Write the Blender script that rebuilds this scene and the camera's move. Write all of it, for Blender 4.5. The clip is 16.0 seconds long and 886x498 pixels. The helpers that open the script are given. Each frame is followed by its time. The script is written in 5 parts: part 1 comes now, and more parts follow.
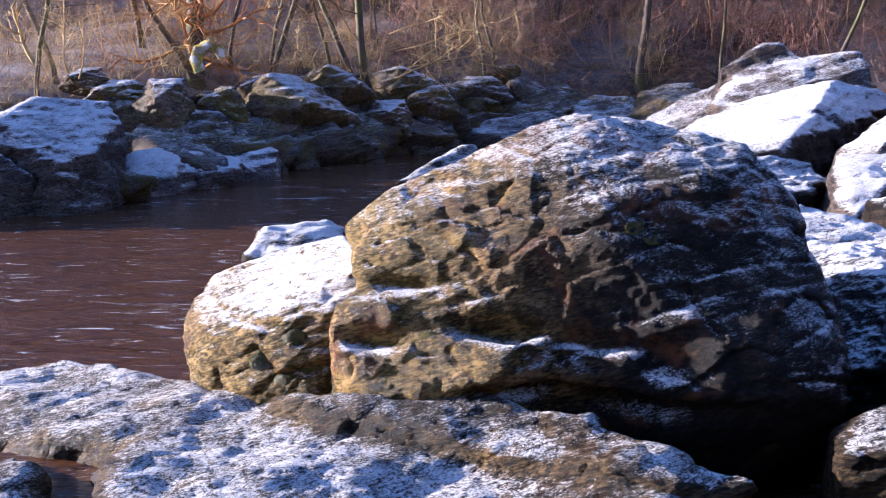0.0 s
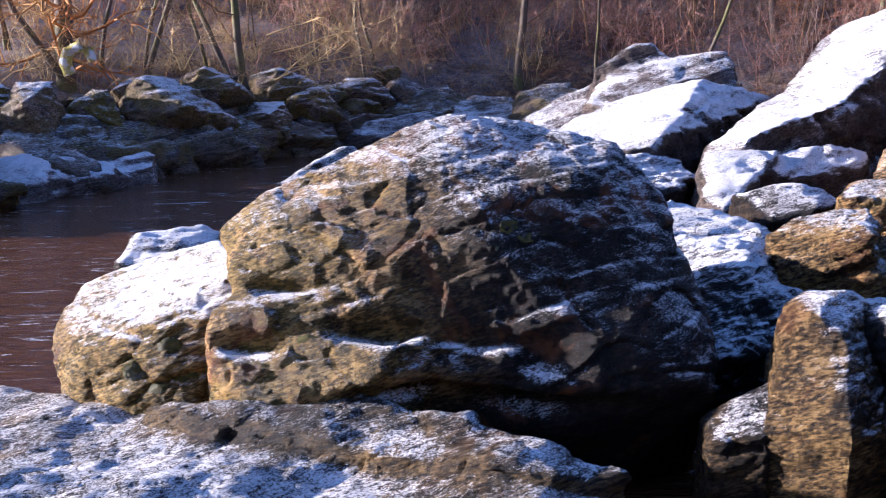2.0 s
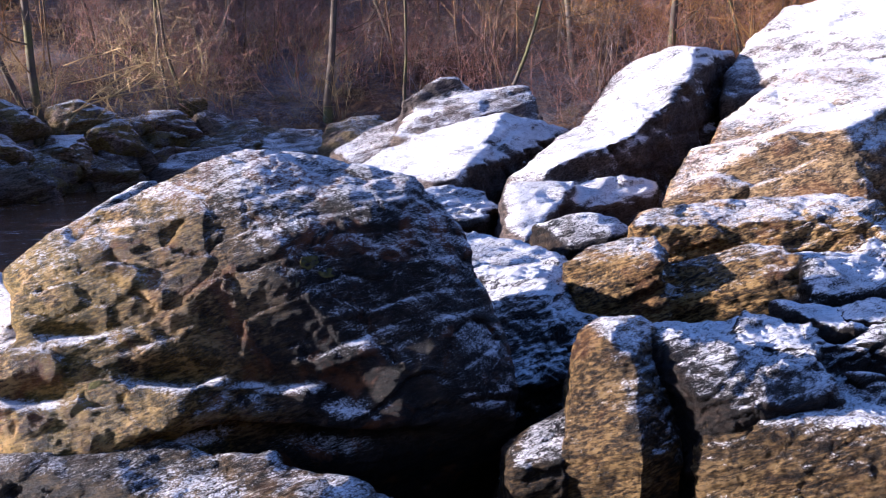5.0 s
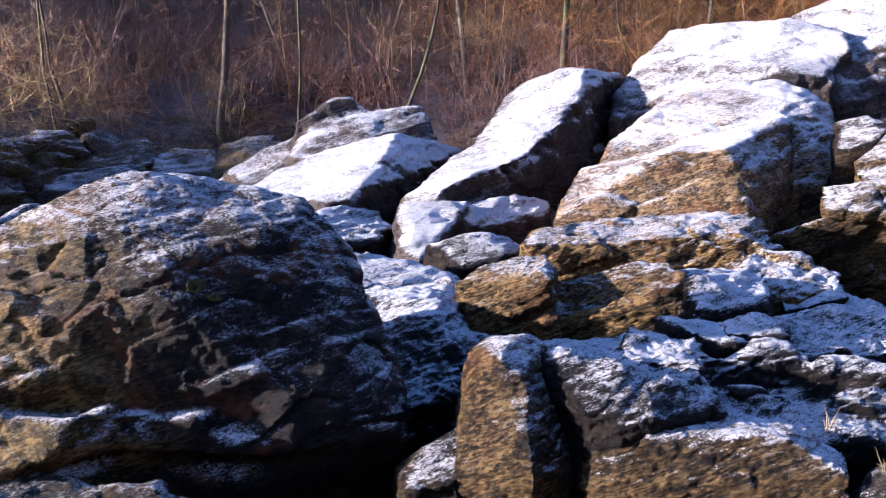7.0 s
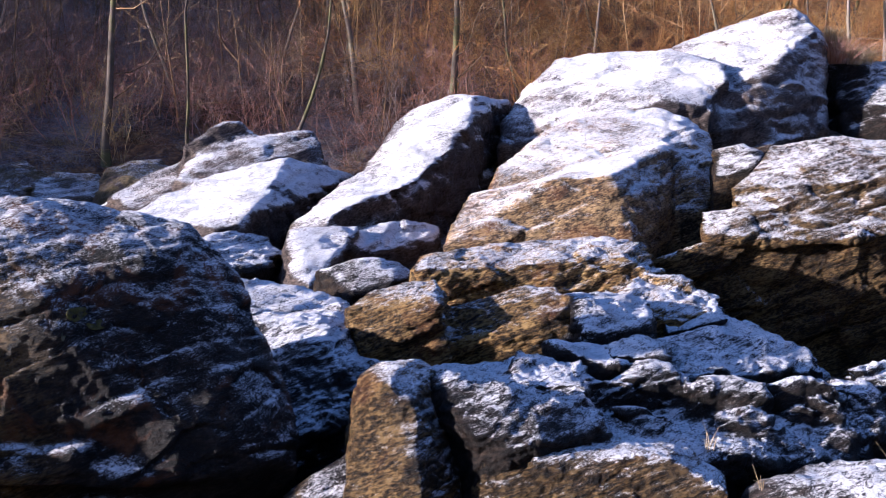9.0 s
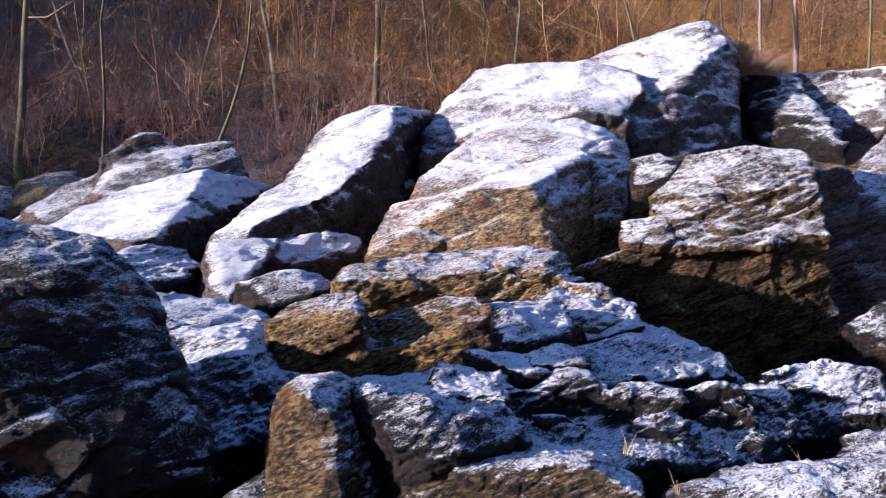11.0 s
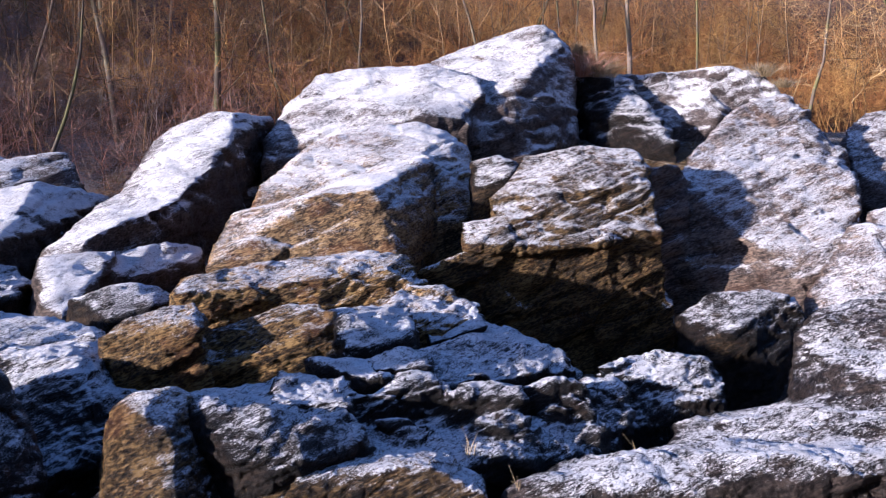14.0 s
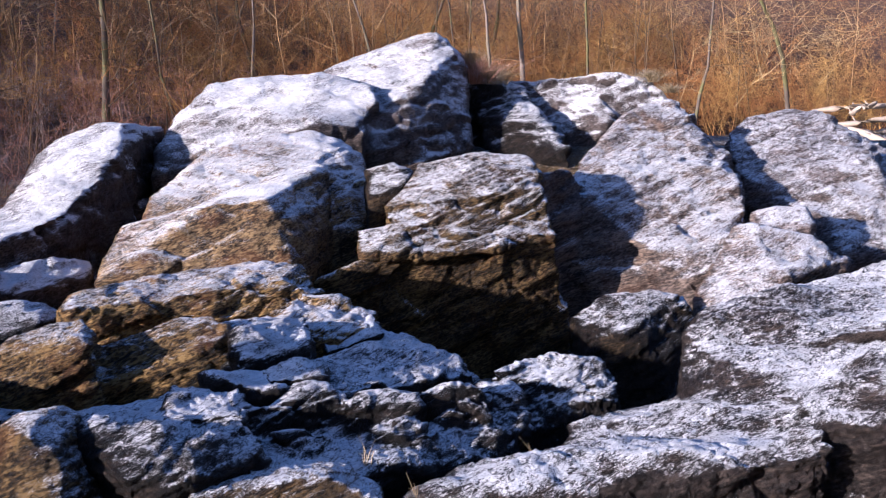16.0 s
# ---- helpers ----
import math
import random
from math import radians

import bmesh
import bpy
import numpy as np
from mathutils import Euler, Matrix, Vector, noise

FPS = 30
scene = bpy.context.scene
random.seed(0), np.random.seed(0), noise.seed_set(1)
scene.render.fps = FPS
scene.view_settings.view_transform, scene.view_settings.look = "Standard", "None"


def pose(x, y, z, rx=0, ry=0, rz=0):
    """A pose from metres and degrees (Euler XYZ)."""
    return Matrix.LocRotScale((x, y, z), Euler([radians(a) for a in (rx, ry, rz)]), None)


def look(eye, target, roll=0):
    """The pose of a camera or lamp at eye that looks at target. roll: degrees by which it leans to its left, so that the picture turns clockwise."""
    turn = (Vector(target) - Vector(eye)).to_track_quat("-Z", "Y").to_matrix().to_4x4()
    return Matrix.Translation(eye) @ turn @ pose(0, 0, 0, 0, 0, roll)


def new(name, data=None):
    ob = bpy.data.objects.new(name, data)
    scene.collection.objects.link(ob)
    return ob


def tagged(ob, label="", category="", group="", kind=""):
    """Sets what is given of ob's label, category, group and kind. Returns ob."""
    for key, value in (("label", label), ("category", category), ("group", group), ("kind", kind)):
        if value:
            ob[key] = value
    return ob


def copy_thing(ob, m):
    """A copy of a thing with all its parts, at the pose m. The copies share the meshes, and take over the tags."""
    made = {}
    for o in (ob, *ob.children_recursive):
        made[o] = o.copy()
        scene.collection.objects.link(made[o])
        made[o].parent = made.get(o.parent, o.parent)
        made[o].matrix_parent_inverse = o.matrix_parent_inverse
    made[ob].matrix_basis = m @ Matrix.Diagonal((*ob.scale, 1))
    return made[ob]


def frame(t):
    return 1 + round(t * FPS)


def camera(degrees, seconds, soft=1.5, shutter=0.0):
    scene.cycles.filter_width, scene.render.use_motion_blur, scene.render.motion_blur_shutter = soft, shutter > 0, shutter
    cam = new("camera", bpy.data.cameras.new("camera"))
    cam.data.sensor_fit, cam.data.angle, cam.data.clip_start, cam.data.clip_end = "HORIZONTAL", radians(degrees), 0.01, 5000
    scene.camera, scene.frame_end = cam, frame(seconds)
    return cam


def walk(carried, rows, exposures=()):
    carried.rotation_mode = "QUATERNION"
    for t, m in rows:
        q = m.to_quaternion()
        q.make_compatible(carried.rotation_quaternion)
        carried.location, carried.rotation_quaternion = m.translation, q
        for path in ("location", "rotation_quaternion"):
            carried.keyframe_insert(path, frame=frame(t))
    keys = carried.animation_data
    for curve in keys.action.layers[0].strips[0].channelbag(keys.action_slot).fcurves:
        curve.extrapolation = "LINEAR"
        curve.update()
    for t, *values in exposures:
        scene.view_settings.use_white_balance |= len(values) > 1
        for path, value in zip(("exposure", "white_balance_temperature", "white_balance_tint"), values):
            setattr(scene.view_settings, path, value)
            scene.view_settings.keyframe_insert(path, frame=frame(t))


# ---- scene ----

EXPOSURES = ((0.0, 2.2, 4330, 31), (6.0, 1.95, 4330, 31), (12.0, 1.55, 4330, 31), (16.0, 1.4, 4330, 31))
cam = camera(45.50, 16.0, soft=1.1)
ROWS = [
    (0.0, 0.0000, 0.0000, 2.1000, 78.500, 0.291, -0.070),
    (0.5, 0.0018, -0.0076, 2.1026, 78.681, 0.174, -1.569),
    (1.0, 0.0125, -0.0096, 2.1043, 78.599, -0.105, -3.114),
    (1.5, 0.0300, -0.0103, 2.1027, 78.449, 0.060, -5.053),
    (2.0, 0.0421, -0.0061, 2.1007, 78.525, 0.387, -6.378),
    (2.5, 0.0531, -0.0012, 2.1020, 78.658, 0.356, -7.969),
    (3.0, 0.0654, 0.0018, 2.1044, 79.072, 0.183, -9.500),
    (3.5, 0.0805, -0.0014, 2.1074, 79.396, 0.151, -11.139),
    (6.0, 0.1320, -0.0081, 2.1178, 80.918, -0.370, -19.455),
    (6.5, 0.1408, -0.0120, 2.1194, 81.285, -0.426, -20.706),
    (7.0, 0.1534, -0.0156, 2.1208, 81.264, -0.352, -21.887),
    (7.5, 0.1572, -0.0168, 2.1206, 81.560, -0.501, -23.240),
    (8.0, 0.1578, -0.0207, 2.1242, 81.849, -0.650, -24.478),
    (8.5, 0.1591, -0.0268, 2.1317, 82.545, -0.697, -26.216),
    (9.0, 0.1640, -0.0308, 2.1255, 82.672, -0.910, -27.696),
    (11.5, 0.2017, -0.0501, 2.1323, 83.226, -0.441, -33.079),
    (12.0, 0.2158, -0.0610, 2.1303, 83.153, -0.096, -34.624),
    (12.5, 0.2220, -0.0582, 2.1318, 83.594, -0.076, -36.081),
    (13.0, 0.2302, -0.0650, 2.1345, 83.547, 0.019, -37.164),
    (13.5, 0.2392, -0.0723, 2.1317, 83.701, 0.121, -38.559),
    (14.0, 0.2539, -0.0786, 2.1345, 83.539, 0.221, -39.936),
    (14.5, 0.2636, -0.0972, 2.1356, 83.447, 0.595, -41.711),
    (15.0, 0.2666, -0.1022, 2.1361, 83.580, 0.741, -43.693),
    (15.5, 0.2701, -0.1018, 2.1379, 83.889, 0.707, -44.904),
    (16.0, 0.2717, -0.1102, 2.1376, 83.876, 0.929, -45.457),
]
walk(cam, [(t, pose(x, y, z, rx, ry, rz)) for t, x, y, z, rx, ry, rz in ROWS], EXPOSURES)


# ---- light: low winter sun from the left, blue sky ----
SUN_AZ, SUN_EL = 281.0, 10.8      # degrees clockwise from +y, and above the horizon
world = bpy.data.worlds.new("sky")
scene.world = world
world.use_nodes = True
_n = world.node_tree.nodes
_sky = _n.new("ShaderNodeTexSky")
_sky.sky_type, _sky.sun_disc = "NISHITA", False
_sky.sun_elevation, _sky.sun_rotation = radians(SUN_EL), radians(SUN_AZ)
_n["Background"].inputs["Strength"].default_value = 0.052
world.node_tree.links.new(_sky.outputs["Color"], _n["Background"].inputs["Color"])
_sun = bpy.data.lights.new("sun", "SUN")
_sun.energy, _sun.angle, _sun.color = 5.0, radians(1.4), (1.0, 0.74, 0.39)
_sunob = new("sun", _sun)
_a, _e = radians(SUN_AZ), radians(SUN_EL)
_dir = Vector((math.sin(_a) * math.cos(_e), math.cos(_a) * math.cos(_e), math.sin(_e)))
_sunob.matrix_world = look(_dir * 60, (0, 0, 0))


# ---- materials ----
def mat(name):
    m = bpy.data.materials.new(name)
    m.use_nodes = True
    nt = m.node_tree
    return m, nt, nt.nodes["Principled BSDF"]


def node(nt, kind, **values):
    nd = nt.nodes.new(kind)
    for k, v in values.items():
        if k in nd.inputs:
            nd.inputs[k].default_value = v
    return nd


def noise_tex(nt, vec, scale, detail=6.0, rough=0.6, dist=0.0):
    nd = node(nt, "ShaderNodeTexNoise", Scale=scale, Detail=detail, Roughness=rough, Distortion=dist)
    nt.links.new(vec, nd.inputs["Vector"])
    return nd.outputs["Fac"]


def ramp(nt, fac, *stops):
    nd = nt.nodes.new("ShaderNodeValToRGB")
    el = nd.color_ramp.elements
    while len(el) < len(stops):
        el.new(0.5)
    for e, (p, c) in zip(el, stops):
        e.position = p
        e.color = (*c, 1) if isinstance(c, tuple) else (c, c, c, 1)
    nt.links.new(fac, nd.inputs["Fac"])
    return nd.outputs["Color"]


def math_n(nt, op, a, b=None, c=None, clamp=False):
    nd = nt.nodes.new("ShaderNodeMath")
    nd.operation, nd.use_clamp = op, clamp
    for i, v in enumerate((a, b, c)):
        if v is None:
            continue
        if isinstance(v, (int, float)):
            nd.inputs[i].default_value = v
        else:
            nt.links.new(v, nd.inputs[i])
    return nd.outputs[0]


def mix(nt, fac, a, b):
    nd = nt.nodes.new("ShaderNodeMix")
    nd.data_type = "RGBA"
    for s, v in ((nd.inputs[0], fac), (nd.inputs[6], a), (nd.inputs[7], b)):
        if isinstance(v, (int, float)):
            s.default_value = v
        elif isinstance(v, tuple):
            s.default_value = (*v, 1)
        else:
            nt.links.new(v, s)
    return nd.outputs[2]


def mix_value(nt, fac, a, b):
    nd = nt.nodes.new("ShaderNodeMix")
    nt.links.new(fac, nd.inputs[0])
    nt.links.new(a, nd.inputs[2])
    nt.links.new(b, nd.inputs[3])
    return nd.outputs[0]


def prop(nt, name):
    nd = nt.nodes.new("ShaderNodeAttribute")
    nd.attribute_type, nd.attribute_name = "OBJECT", name
    return nd.outputs["Fac"]


def bump(nt, height, strength, dist, normal=None):
    nd = node(nt, "ShaderNodeBump", Strength=strength, Distance=dist)
    nt.links.new(height, nd.inputs["Height"])
    if normal:
        nt.links.new(normal, nd.inputs["Normal"])
    return nd.outputs["Normal"]


BED = (15.0, 15.0, 0.0)     # tilt of the schist's bedding, degrees about x and y


def rock_material():
    m, nt, bsdf = mat("frosted_schist")
    pos = nt.nodes.new("ShaderNodeNewGeometry")
    bed = node(nt, "ShaderNodeMapping")
    bed.inputs["Rotation"].default_value = [radians(a) for a in BED]
    nt.links.new(pos.outputs["Position"], bed.inputs["Vector"])
    flat = node(nt, "ShaderNodeMapping")
    flat.inputs["Scale"].default_value = (1.0, 1.0, 8.0)
    nt.links.new(bed.outputs["Vector"], flat.inputs["Vector"])
    P, F = pos.outputs["Position"], flat.outputs["Vector"]
    fine = node(nt, "ShaderNodeMapping")
    fine.inputs["Scale"].default_value = (1.0, 1.0, 3.2)
    nt.links.new(bed.outputs["Vector"], fine.inputs["Vector"])
    grain = noise_tex(nt, fine.outputs["Vector"], 26, 8, 0.72)
    strata = noise_tex(nt, F, 3.2, 9, 0.68, 0.4)
    lump = noise_tex(nt, P, 5.5, 9, 0.66, 0.6)
    strata = mix_value(nt, prop(nt, "bands"), lump, strata)
    patch = noise_tex(nt, P, 1.7, 5, 0.6, 0.3)
    speck = noise_tex(nt, P, 58, 5, 0.8)
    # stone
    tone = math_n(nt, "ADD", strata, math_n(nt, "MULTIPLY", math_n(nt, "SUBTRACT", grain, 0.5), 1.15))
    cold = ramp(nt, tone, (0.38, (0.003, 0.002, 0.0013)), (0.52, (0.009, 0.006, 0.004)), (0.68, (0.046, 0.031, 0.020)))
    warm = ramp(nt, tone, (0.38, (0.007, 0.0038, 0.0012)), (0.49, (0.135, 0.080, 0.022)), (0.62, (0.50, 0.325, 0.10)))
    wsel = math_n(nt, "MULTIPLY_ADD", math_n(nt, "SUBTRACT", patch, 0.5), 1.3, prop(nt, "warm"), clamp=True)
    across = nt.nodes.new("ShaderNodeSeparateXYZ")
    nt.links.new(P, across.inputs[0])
    side = math_n(nt, "MULTIPLY", across.outputs["X"], prop(nt, "ochre"))   # ochre fades towards +x, painting in the huge boulder's shaded right side
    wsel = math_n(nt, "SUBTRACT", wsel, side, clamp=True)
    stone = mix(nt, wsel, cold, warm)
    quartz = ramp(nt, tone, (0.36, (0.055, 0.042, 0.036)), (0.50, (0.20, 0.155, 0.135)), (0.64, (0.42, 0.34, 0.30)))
    stone = mix(nt, prop(nt, "pale"), stone, quartz)
    rust = noise_tex(nt, P, 2.6, 7, 0.65, 0.8)
    stone = mix(nt, math_n(nt, "MULTIPLY", ramp(nt, rust, (0.52, 0.0), (0.62, 0.35)), prop(nt, "warm")), stone, (0.20, 0.075, 0.022))
    # moss on damp patches
    mossn = noise_tex(nt, P, 3.1, 8, 0.72, 0.5)
    mossm = math_n(nt, "MULTIPLY", ramp(nt, mossn, (0.44, 0.0), (0.50, 1.0)), prop(nt, "moss"))
    moss = ramp(nt, grain, (0.3, (0.020, 0.022, 0.005)), (0.5, (0.17, 0.125, 0.018)), (0.68, (0.46, 0.32, 0.05)))
    # moss fades the same way, keeping the boulder's shaded side dark
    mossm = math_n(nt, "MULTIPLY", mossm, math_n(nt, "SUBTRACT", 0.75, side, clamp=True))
    stone = mix(nt, mossm, stone, moss)
    # frost settles on what faces up and leaves cracks, bed edges and flecks of stone bare
    h = math_n(nt, "ADD", strata, math_n(nt, "MULTIPLY", grain, 0.4))
    sep, sep2 = nt.nodes.new("ShaderNodeSeparateXYZ"), nt.nodes.new("ShaderNodeSeparateXYZ")
    nt.links.new(pos.outputs["Normal"], sep.inputs[0])
    nt.links.new(bump(nt, h, 1.0, 0.05), sep2.inputs[0])
    flecks = noise_tex(nt, fine.outputs["Vector"], 60, 5, 0.72)
    streak = noise_tex(nt, F, 9.0, 6, 0.7, 0.3)
    bed_edge = math_n(nt, "ABSOLUTE", math_n(nt, "SUBTRACT", noise_tex(nt, F, 3.6, 8, 0.64, 0.6), 0.5))
    crack = math_n(nt, "ABSOLUTE", math_n(nt, "SUBTRACT", noise_tex(nt, P, 6.5, 8, 0.66, 0.5), 0.5))
    veins = math_n(nt, "MAXIMUM", math_n(nt, "MULTIPLY", ramp(nt, bed_edge, (0.0, 1.0), (0.05, 0.0)), prop(nt, "bands")), ramp(nt, crack, (0.0, 0.7), (0.03, 0.0)))
    fr = math_n(nt, "MULTIPLY_ADD", sep.outputs["Z"], 1.7, math_n(nt, "MULTIPLY", sep2.outputs["Z"], 0.5))
    fr = math_n(nt, "ADD", fr, math_n(nt, "MULTIPLY_ADD", prop(nt, "frost"), 1.1, -0.55))
    fr = math_n(nt, "MINIMUM", fr, 1.92)
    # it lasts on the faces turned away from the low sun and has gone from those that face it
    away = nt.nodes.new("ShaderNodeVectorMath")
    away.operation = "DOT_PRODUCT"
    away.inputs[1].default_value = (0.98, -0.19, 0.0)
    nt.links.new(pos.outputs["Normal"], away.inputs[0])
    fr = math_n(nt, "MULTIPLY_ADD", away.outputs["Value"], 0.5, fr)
    needles = noise_tex(nt, P, 150, 3, 0.75)
    for tex, amount in ((patch, 1.5), (grain, 1.2), (flecks, 1.9), (needles, 1.6)):
        fr = math_n(nt, "ADD", fr, math_n(nt, "MULTIPLY", math_n(nt, "SUBTRACT", tex, 0.5), amount))
    band = math_n(nt, "MULTIPLY", math_n(nt, "SUBTRACT", streak, 0.5), prop(nt, "bands"))
    fr = math_n(nt, "MULTIPLY_ADD", band, 1.7, fr)
    fr = math_n(nt, "MULTIPLY_ADD", veins, -0.5, fr)
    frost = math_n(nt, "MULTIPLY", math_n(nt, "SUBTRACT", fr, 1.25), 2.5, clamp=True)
    rime = mix(nt, ramp(nt, flecks, (0.36, 0.0), (0.54, 1.0)), (0.62, 0.61, 0.61), (0.87, 0.855, 0.845))
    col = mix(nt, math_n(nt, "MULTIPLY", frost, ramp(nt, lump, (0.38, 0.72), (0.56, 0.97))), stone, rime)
    # relief, muffled under the frost
    nrm = bump(nt, math_n(nt, "SUBTRACT", h, math_n(nt, "MULTIPLY", veins, 0.12)), 0.95, 0.045)
    nt.links.new(math_n(nt, "MULTIPLY_ADD", frost, -0.4, 0.95), nrm.node.inputs["Strength"])
    nrm = bump(nt, speck, 1.0, 0.018, nrm)
    nt.links.new(math_n(nt, "MULTIPLY_ADD", frost, -0.55, 1.0), nrm.node.inputs["Strength"])
    nt.links.new(col, bsdf.inputs["Base Color"])
    nt.links.new(nrm, bsdf.inputs["Normal"])
    bsdf.inputs["Specular IOR Level"].default_value = 0.2
    wet = ramp(nt, patch, (0.42, 0.42), (0.62, 0.70))
    nt.links.new(mix(nt, frost, wet, (0.85, 0.85, 0.85)), bsdf.inputs["Roughness"])
    return m


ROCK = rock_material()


def water_material():
    m, nt, bsdf = mat("peaty_water")
    pos = nt.nodes.new("ShaderNodeNewGeometry")
    st = node(nt, "ShaderNodeMapping")
    st.inputs["Rotation"].default_value = (0, 0, radians(-20))
    st.inputs["Scale"].default_value = (0.55, 2.2, 1)
    nt.links.new(pos.outputs["Position"], st.inputs["Vector"])
    w1 = noise_tex(nt, st.outputs["Vector"], 1.6, 5, 0.55, 1.2)
    w2 = noise_tex(nt, st.outputs["Vector"], 9, 4, 0.6, 0.6)
    nrm = bump(nt, w1, 1.0, 0.07)
    nrm = bump(nt, w2, 0.8, 0.025, nrm)
    foam = noise_tex(nt, st.outputs["Vector"], 2.4, 9, 0.78, 1.6)
    fm = ramp(nt, foam, (0.585, 0.0), (0.64, 0.85))
    nt.links.new(mix(nt, fm, (0.085, 0.038, 0.014), (0.75, 0.75, 0.76)), bsdf.inputs["Base Color"])
    nt.links.new(nrm, bsdf.inputs["Normal"])
    bsdf.inputs["Roughness"].default_value = 0.12
    bsdf.inputs["IOR"].default_value = 1.33
    return m


WATER = water_material()


def litter_material():
    m, nt, bsdf = mat("frosted_leaf_litter")
    pos = nt.nodes.new("ShaderNodeNewGeometry")
    P = pos.outputs["Position"]
    a, b, c = noise_tex(nt, P, 0.35, 6, 0.65), noise_tex(nt, P, 5, 9, 0.7), noise_tex(nt, P, 30, 6, 0.7)
    soil = ramp(nt, b, (0.30, (0.022, 0.012, 0.008)), (0.5, (0.13, 0.066, 0.030)), (0.70, (0.46, 0.25, 0.08)))
    fr = math_n(nt, "ADD", math_n(nt, "MULTIPLY", a, 1.0), math_n(nt, "MULTIPLY", c, 0.8))
    east = nt.nodes.new("ShaderNodeSeparateXYZ")
    nt.links.new(P, east.inputs[0])
    west = math_n(nt, "MULTIPLY", math_n(nt, "SUBTRACT", 17.0, east.outputs["X"]), 0.021)
    fr = math_n(nt, "ADD", fr, math_n(nt, "MINIMUM", west, 0.2))
    frost = math_n(nt, "MULTIPLY", math_n(nt, "SUBTRACT", fr, 1.02), 3.0, clamp=True)
    nt.links.new(mix(nt, math_n(nt, "MULTIPLY", frost, 0.7), soil, (0.7, 0.7, 0.74)), bsdf.inputs["Base Color"])
    nt.links.new(bump(nt, math_n(nt, "ADD", b, c), 0.9, 0.08), bsdf.inputs["Normal"])
    bsdf.inputs["Roughness"].default_value = 0.9
    return m


LITTER = litter_material()


def bark_material(name, low, high, moss=0.0, frost=0.0, other=None):
    m, nt, bsdf = mat(name)
    pos = nt.nodes.new("ShaderNodeNewGeometry")
    P = pos.outputs["Position"]
    a, b = noise_tex(nt, P, 6, 6, 0.7), noise_tex(nt, P, 1.8, 5, 0.6)
    t = math_n(nt, "ADD", math_n(nt, "MULTIPLY", a, 0.6), math_n(nt, "MULTIPLY", pos.outputs["Random Per Island"], 0.4))
    col = ramp(nt, t, (0.25, low), (0.75, high))
    if other:
        col = mix(nt, ramp(nt, noise_tex(nt, P, 0.45, 4, 0.6, 0.5), (0.42, 0.0), (0.56, 0.85)), col, other)
    if moss:
        col = mix(nt, math_n(nt, "MULTIPLY", ramp(nt, b, (0.46, 0.0), (0.58, 1.0)), moss), col, (0.13, 0.13, 0.02))
    if frost:
        col = mix(nt, math_n(nt, "MULTIPLY", ramp(nt, a, (0.5, 0.0), (0.62, 1.0)), frost), col, (0.7, 0.7, 0.74))
    nt.links.new(col, bsdf.inputs["Base Color"])
    nt.links.new(bump(nt, a, 0.8, 0.02), bsdf.inputs["Normal"])
    bsdf.inputs["Roughness"].default_value = 0.85
    return m


BARK = bark_material("mossy_bark", (0.035, 0.026, 0.018), (0.16, 0.12, 0.085), moss=0.6)
PALE_BARK = bark_material("pale_bark", (0.08, 0.06, 0.045), (0.28, 0.22, 0.17), moss=0.3)
TWIG = bark_material("bare_twigs", (0.12, 0.050, 0.012), (0.98, 0.60, 0.13), frost=0.03, other=(0.40, 0.155, 0.03))
PALE_TWIG = bark_material("pale_branches", (0.30, 0.19, 0.07), (0.85, 0.62, 0.26), moss=0.25)
CROWN_TWIG = bark_material("crown_twigs", (0.10, 0.066, 0.035), (0.62, 0.38, 0.14), frost=0.04, other=(0.06, 0.040, 0.022))
GREY_TWIG = bark_material("grey_twigs", (0.17, 0.115, 0.085), (0.55, 0.41, 0.32), frost=0.4, other=(0.12, 0.075, 0.05))
RED_TWIG = bark_material("reddish_twigs", (0.20, 0.08, 0.05), (0.70, 0.36, 0.22), frost=0.35)
GRASS = bark_material("dry_grass", (0.16, 0.11, 0.045), (0.50, 0.38, 0.19), frost=0.2)
DRIFT = bark_material("bleached_driftwood", (0.25, 0.18, 0.12), (0.62, 0.50, 0.36), frost=0.1)


def moss_material(name="frosted_moss", low=(0.16, 0.14, 0.02), high=(0.70, 0.58, 0.12), rime=0.9):
    m, nt, bsdf = mat(name)
    pos = nt.nodes.new("ShaderNodeNewGeometry")
    P = pos.outputs["Position"]
    a, b = noise_tex(nt, P, 30, 6, 0.7), noise_tex(nt, P, 5, 5, 0.6)
    col = ramp(nt, a, (0.3, low), (0.6, high))
    col = mix(nt, ramp(nt, b, (0.50, 0.0), (0.60, rime)), col, (0.82, 0.82, 0.84))
    nt.links.new(col, bsdf.inputs["Base Color"])
    nt.links.new(bump(nt, a, 1.0, 0.03), bsdf.inputs["Normal"])
    bsdf.inputs["Roughness"].default_value = 0.95
    return m


MOSS = moss_material()
GREEN_MOSS = moss_material("green_moss", (0.012, 0.015, 0.003), (0.10, 0.09, 0.012), 0.1)


# ---- tools ----
def _hash(ix, iy, iz, seed):
    h = (ix * 374761393 + iy * 668265263 + iz * 2147483647 + seed * 1274126177).astype(np.int64) & 0xFFFFFFFF
    h = ((h ^ (h >> 13)) * 1274126177) & 0xFFFFFFFF
    return ((h ^ (h >> 16)) & 0xFFFF) / 65535.0


